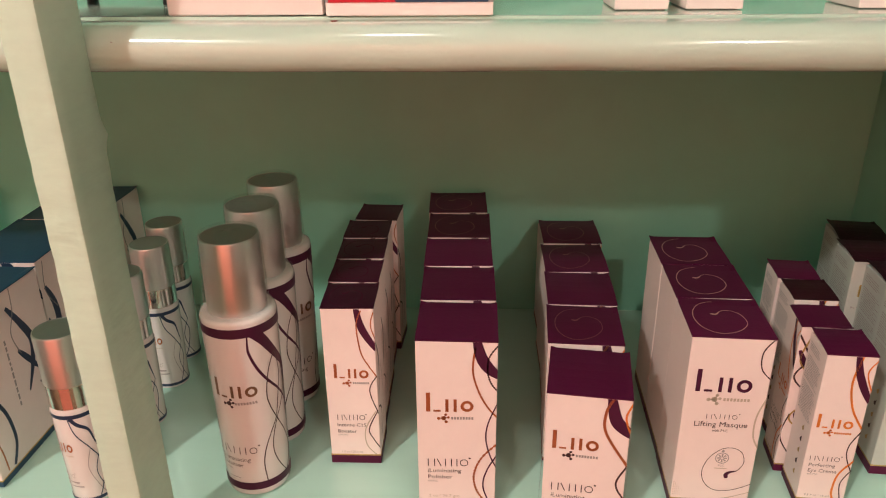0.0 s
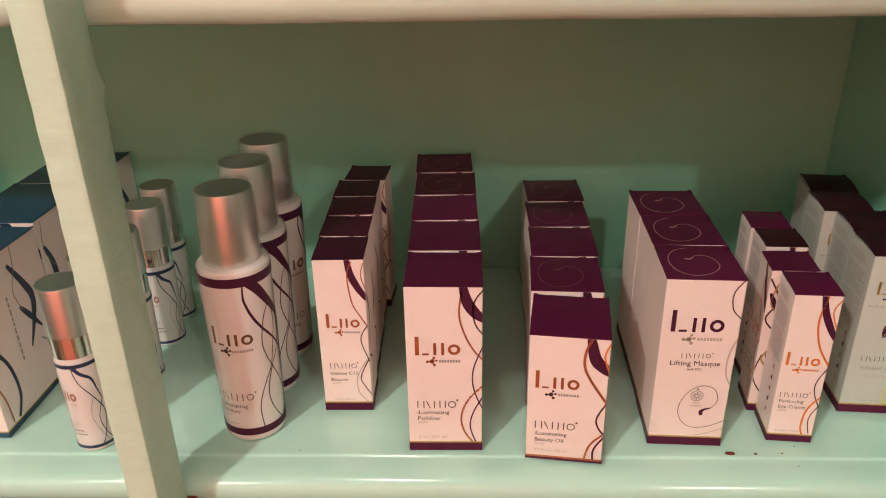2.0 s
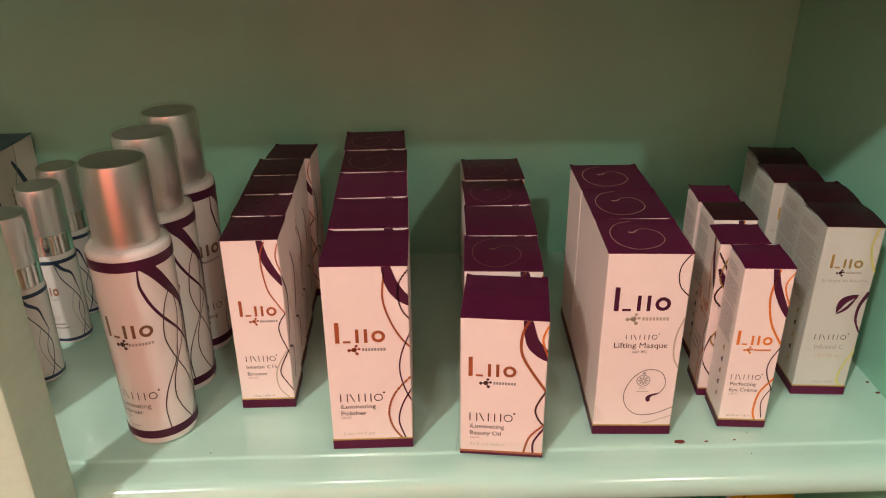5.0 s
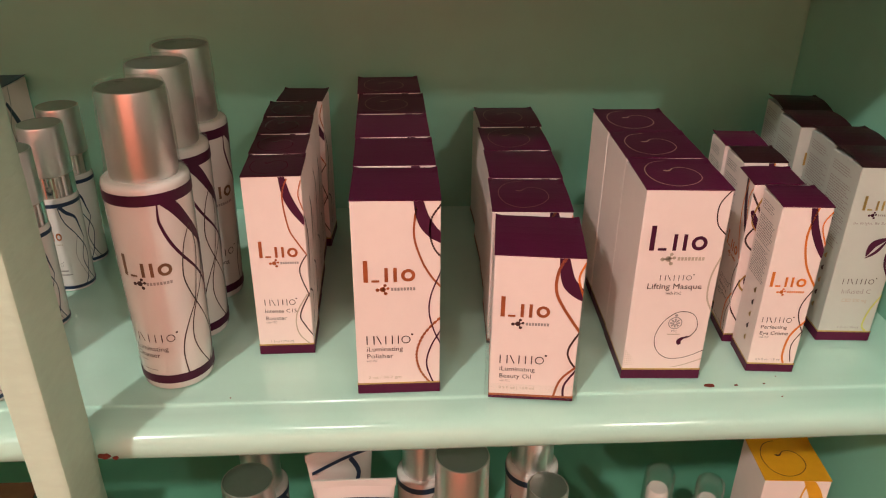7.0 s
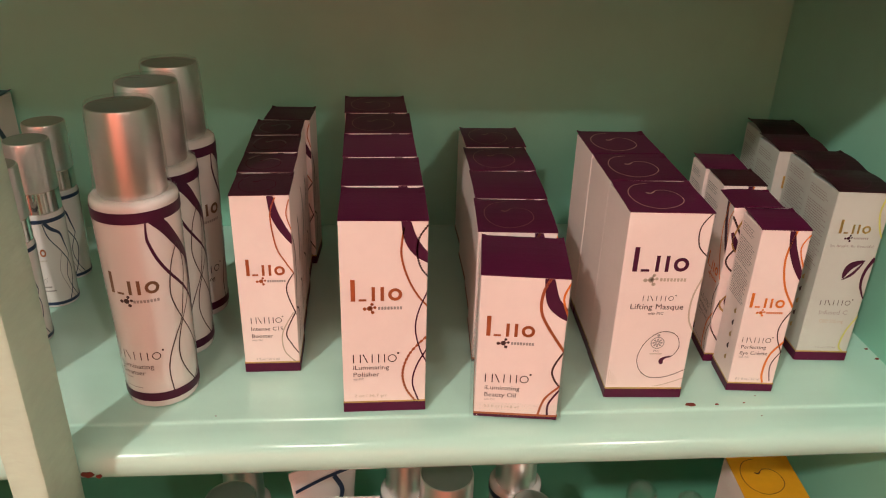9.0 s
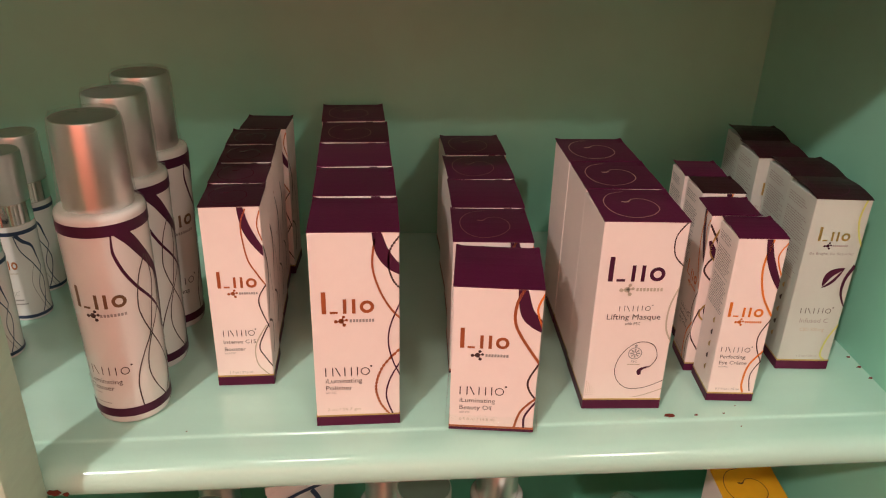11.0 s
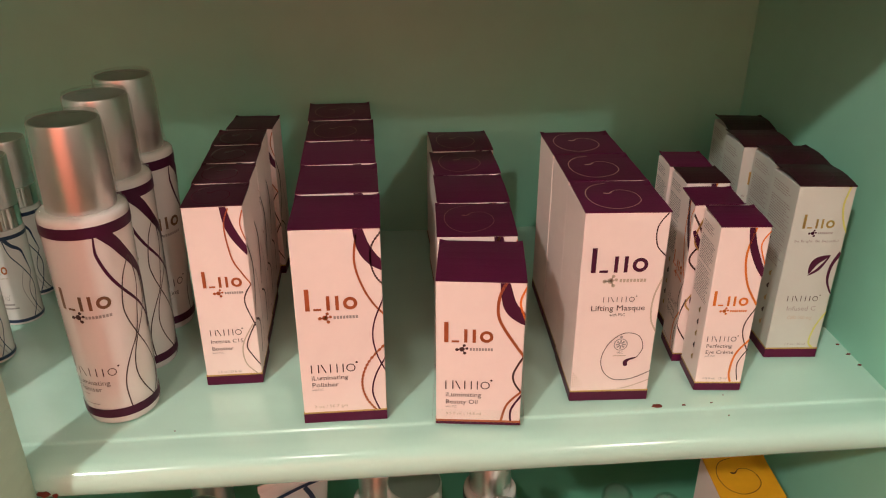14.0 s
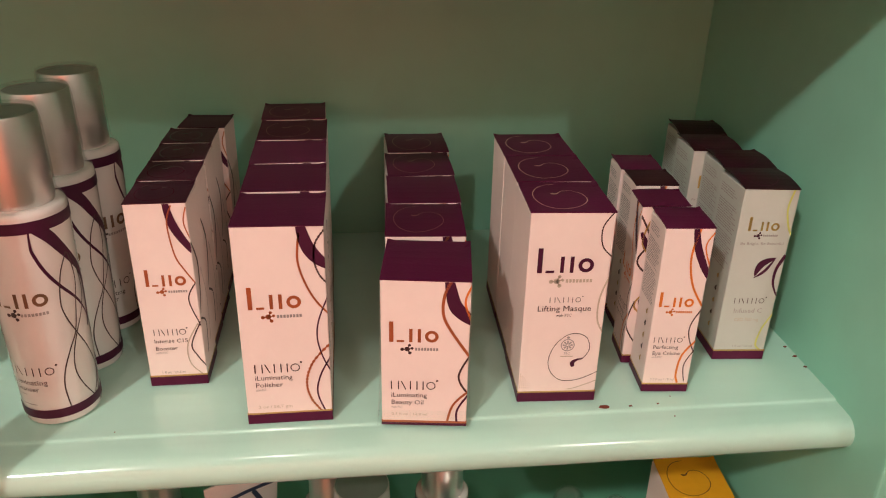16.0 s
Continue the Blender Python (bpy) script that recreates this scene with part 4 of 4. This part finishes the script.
clutter_box("gift_box", "pale boxed set with grey picture and red stripe", "box", -0.1745, -0.0870, 0.432, 0.07, Z_UP, 0.14, CARD,
            [(0.0, 1.0, 0.0100, 0.120, GREYPRINT), (0.55, 0.97, 0.0102, 0.0115, RED), (0.30, 0.34, 0.013, 0.1, CARD)], "boxed sets")
clutter_box("gift_box", "pale boxed set with dark picture and red stripe", "box", -0.0845, 0.0070, 0.427, 0.07, Z_UP, 0.14, CARD,
            [(0.0, 1.0, 0.0072, 0.120, GREYPRINT), (0.02, 0.42, 0.0072, 0.0105, RED), (0.42, 0.97, 0.0072, 0.0105, NAVY), (0.72, 0.76, 0.013, 0.1, CARD)], "boxed sets")
for x0, x1, y in ((0.0760, 0.1065, 0.452), (0.1160, 0.1480, 0.452), (0.2120, 0.2450, 0.453)):
    clutter_box("small_carton", "small white carton with grey print", "box", x0, x1, y, 0.045, Z_UP, 0.12, CARD, [(0.0, 1.0, 0.0085, 0.11, GREYPRINT), (0.1, 0.9, 0.0078, 0.0085, DARK_INK)], "small white cartons")
tray = thing("display_tray", "small black plastic tray on the upper shelf", "tray")
tray.matrix_world = pose(-0.235, 0.52, Z_UP + 0.0003)
part("tray_body", block(-0.045, 0.045, -0.03, 0.03, 0.006, 0.020, 0.002), BLACK, tray)
for sx in (-0.036, 0.036):
    for sy in (-0.022, 0.022):
        part("foot", lathe([(0, 0), (0.004, 0), (0.004, 0.006), (0, 0.0062)], 12), BLACK, tray).location = (sx, sy, 0)

# ---- lower shelf ----
YELLOWBOX = dict(BASE, size=(0.0545, 0.0510, 0.1465), label="white carton with yellow lid and yellow swirls", group="lower shelf cartons", base=YELLOW, base_label="yellow base band", lid=YELLOW,
                 lid_label="yellow printed tuck-in lid", mark=(0.13, 0.545, 0.66), name=(0.2, 0.265, 0.5, 0.006), text=[], ribbons=[([(0.62, 1.02), (0.78, 0.92), (0.90, 0.80), (1.03, 0.66)], 0.20, YELLOW),
                 ([(0.66, 1.0), (0.60, 0.85), (0.75, 0.7), (1.02, 0.6)], 0.03, YELLOW)], side_ribbons=[], spiral=DARK_INK)
yellow = carton(YELLOWBOX)
yellow.matrix_world = pose(0.2840, 0.4660, Z_LOW + 0.0005, 0, 0, -4) @ pose(0.02725, 0.0255, 0)
blue_big = pump_bottle("lower shelf bottles", "tall white bottle with navy bands and satin silver cap", NAVY_INK, NAVY_INK)
blue_big.matrix_world = pose(0.0320, 0.4430, Z_LOW + 0.0004, 0, 0, 60)
for x, y, turn, k in ((-0.1330, 0.5120, 20, 0.80), (0.0040, 0.5180, 40, 0.82), (0.1005, 0.5160, 10, 0.86)):
    copy_thing(blue_big, pose(x, y, Z_LOW + 0.0004, 0, 0, turn) @ Matrix.Scale(k, 4))
for x, y, turn, k in ((-0.1330, 0.4640, 30, 1.18), (0.1060, 0.4730, 80, 1.0)):
    tagged(copy_thing(mist, pose(x, y, Z_LOW + 0.0004, 0, 0, turn) @ Matrix.Scale(k, 4)), group="lower shelf bottles")


def squeeze_tube(x, y, h, turn, tilt):
    """A white tube that stands on its cap, flattened to a crimped end at the top."""
    ob = thing("squeeze_tube", "white squeeze tube with navy stripes and crimped end", "tube", "lower shelf tubes")
    ob.matrix_world = pose(x, y, Z_LOW + 0.0004, tilt, 0, turn)
    seg, rows, bm = 36, [], bmesh.new()
    for k in range(13):
        f = k / 12
        a, b = 0.0185 + (0.0315 - 0.0185) * f ** 1.1, 0.0185 * (1 - f) ** 0.75 + 0.0009
        rows.append([bm.verts.new((a * math.cos(2 * math.pi * i / seg), b * math.sin(2 * math.pi * i / seg), 0.022 + (h - 0.028) * f)) for i in range(seg)])
    for a, b in zip(rows, rows[1:]):
        for i in range(seg):
            bm.faces.new((a[i], a[(i + 1) % seg], b[(i + 1) % seg], b[i]))
    body = part("body", bm, PLASTIC, ob, "", True)
    part("crimp", block(-0.0322, 0.0322, -0.0009, 0.0009, h - 0.007, h, 0.0003), PLASTIC, ob, "flat crimped end")
    part("cap", lathe([(0, 0), (0.0175, 0), (0.0182, 0.0010), (0.0186, 0.022), (0, 0.0222)], 36), SILVER, ob, "silver screw cap", True)
    thick = lambda z: 0.0185 * max(0.0, 1 - (z - 0.022) / (h - 0.028)) ** 0.75 + 0.0013
    for side in (-1, 1):
        part("printed_ribbon", ribbon([(-0.029, h - 0.018), (0.0, h - 0.0165), (0.029, h - 0.018)], 0.003, lambda s, z: (s, side * thick(z), z), None, 6), NAVY_INK, body)
    part("printed_ribbon", ribbon([(0.006, h - 0.018), (0.012, h - 0.035), (0.004, h - 0.055), (0.010, h - 0.080)], 0.004, lambda s, z: (s, -thick(z) - 0.0002, z), None, 6), NAVY_INK, body)
    return ob


squeeze_tube(-0.0500, 0.4580, 0.170, 0, 0)
squeeze_tube(-0.0640, 0.5050, 0.168, 32, 0)


def clear_cap_bottle(x, y, r):
    ob = thing("pump_vial", "small white pump vial under a clear plastic cap", "bottle", "lower shelf vials")
    ob.matrix_world = pose(x, y, Z_LOW + 0.0004)
    part("body", lathe([(0, 0), (r, 0), (r * 1.04, 0.002), (r * 1.04, 0.088), (r * 0.9, 0.092), (0, 0.0925)], 32), PLASTIC, ob, "", True)
    part("pump", lathe([(0, 0.0925), (r * 0.5, 0.0925), (r * 0.5, 0.102), (r * 0.72, 0.103), (r * 0.72, 0.119), (r * 0.6, 0.121), (0, 0.1212)], 28), PLASTIC, ob, "white pump head", True)
    part("clear_cap", lathe([(r * 0.93, 0.0935), (r, 0.0935), (r, 0.134), (r * 0.95, 0.1385), (r * 0.80, 0.1410), (r * 0.5, 0.1423), (0, 0.1425), (0, 0.1412), (r * 0.5, 0.1410), (r * 0.76, 0.1396), (r * 0.88, 0.1372), (r * 0.93, 0.133), (r * 0.93, 0.0935)], 36), CLEAR, ob, "clear plastic cap", True).visible_shadow = False
    return ob


clear_cap_bottle(0.2050, 0.4880, 0.0130)
clear_cap_bottle(0.2430, 0.4740, 0.0118)
clutter_box("brown_box", "brown lacquered carton with thin gold line", "box", -0.42, -0.318, 0.455, 0.06, Z_LOW, 0.125, BROWN, [(0, 1, 0.119, 0.121, GOLD), (0, 1, 0.095, 0.098, GOLD)])
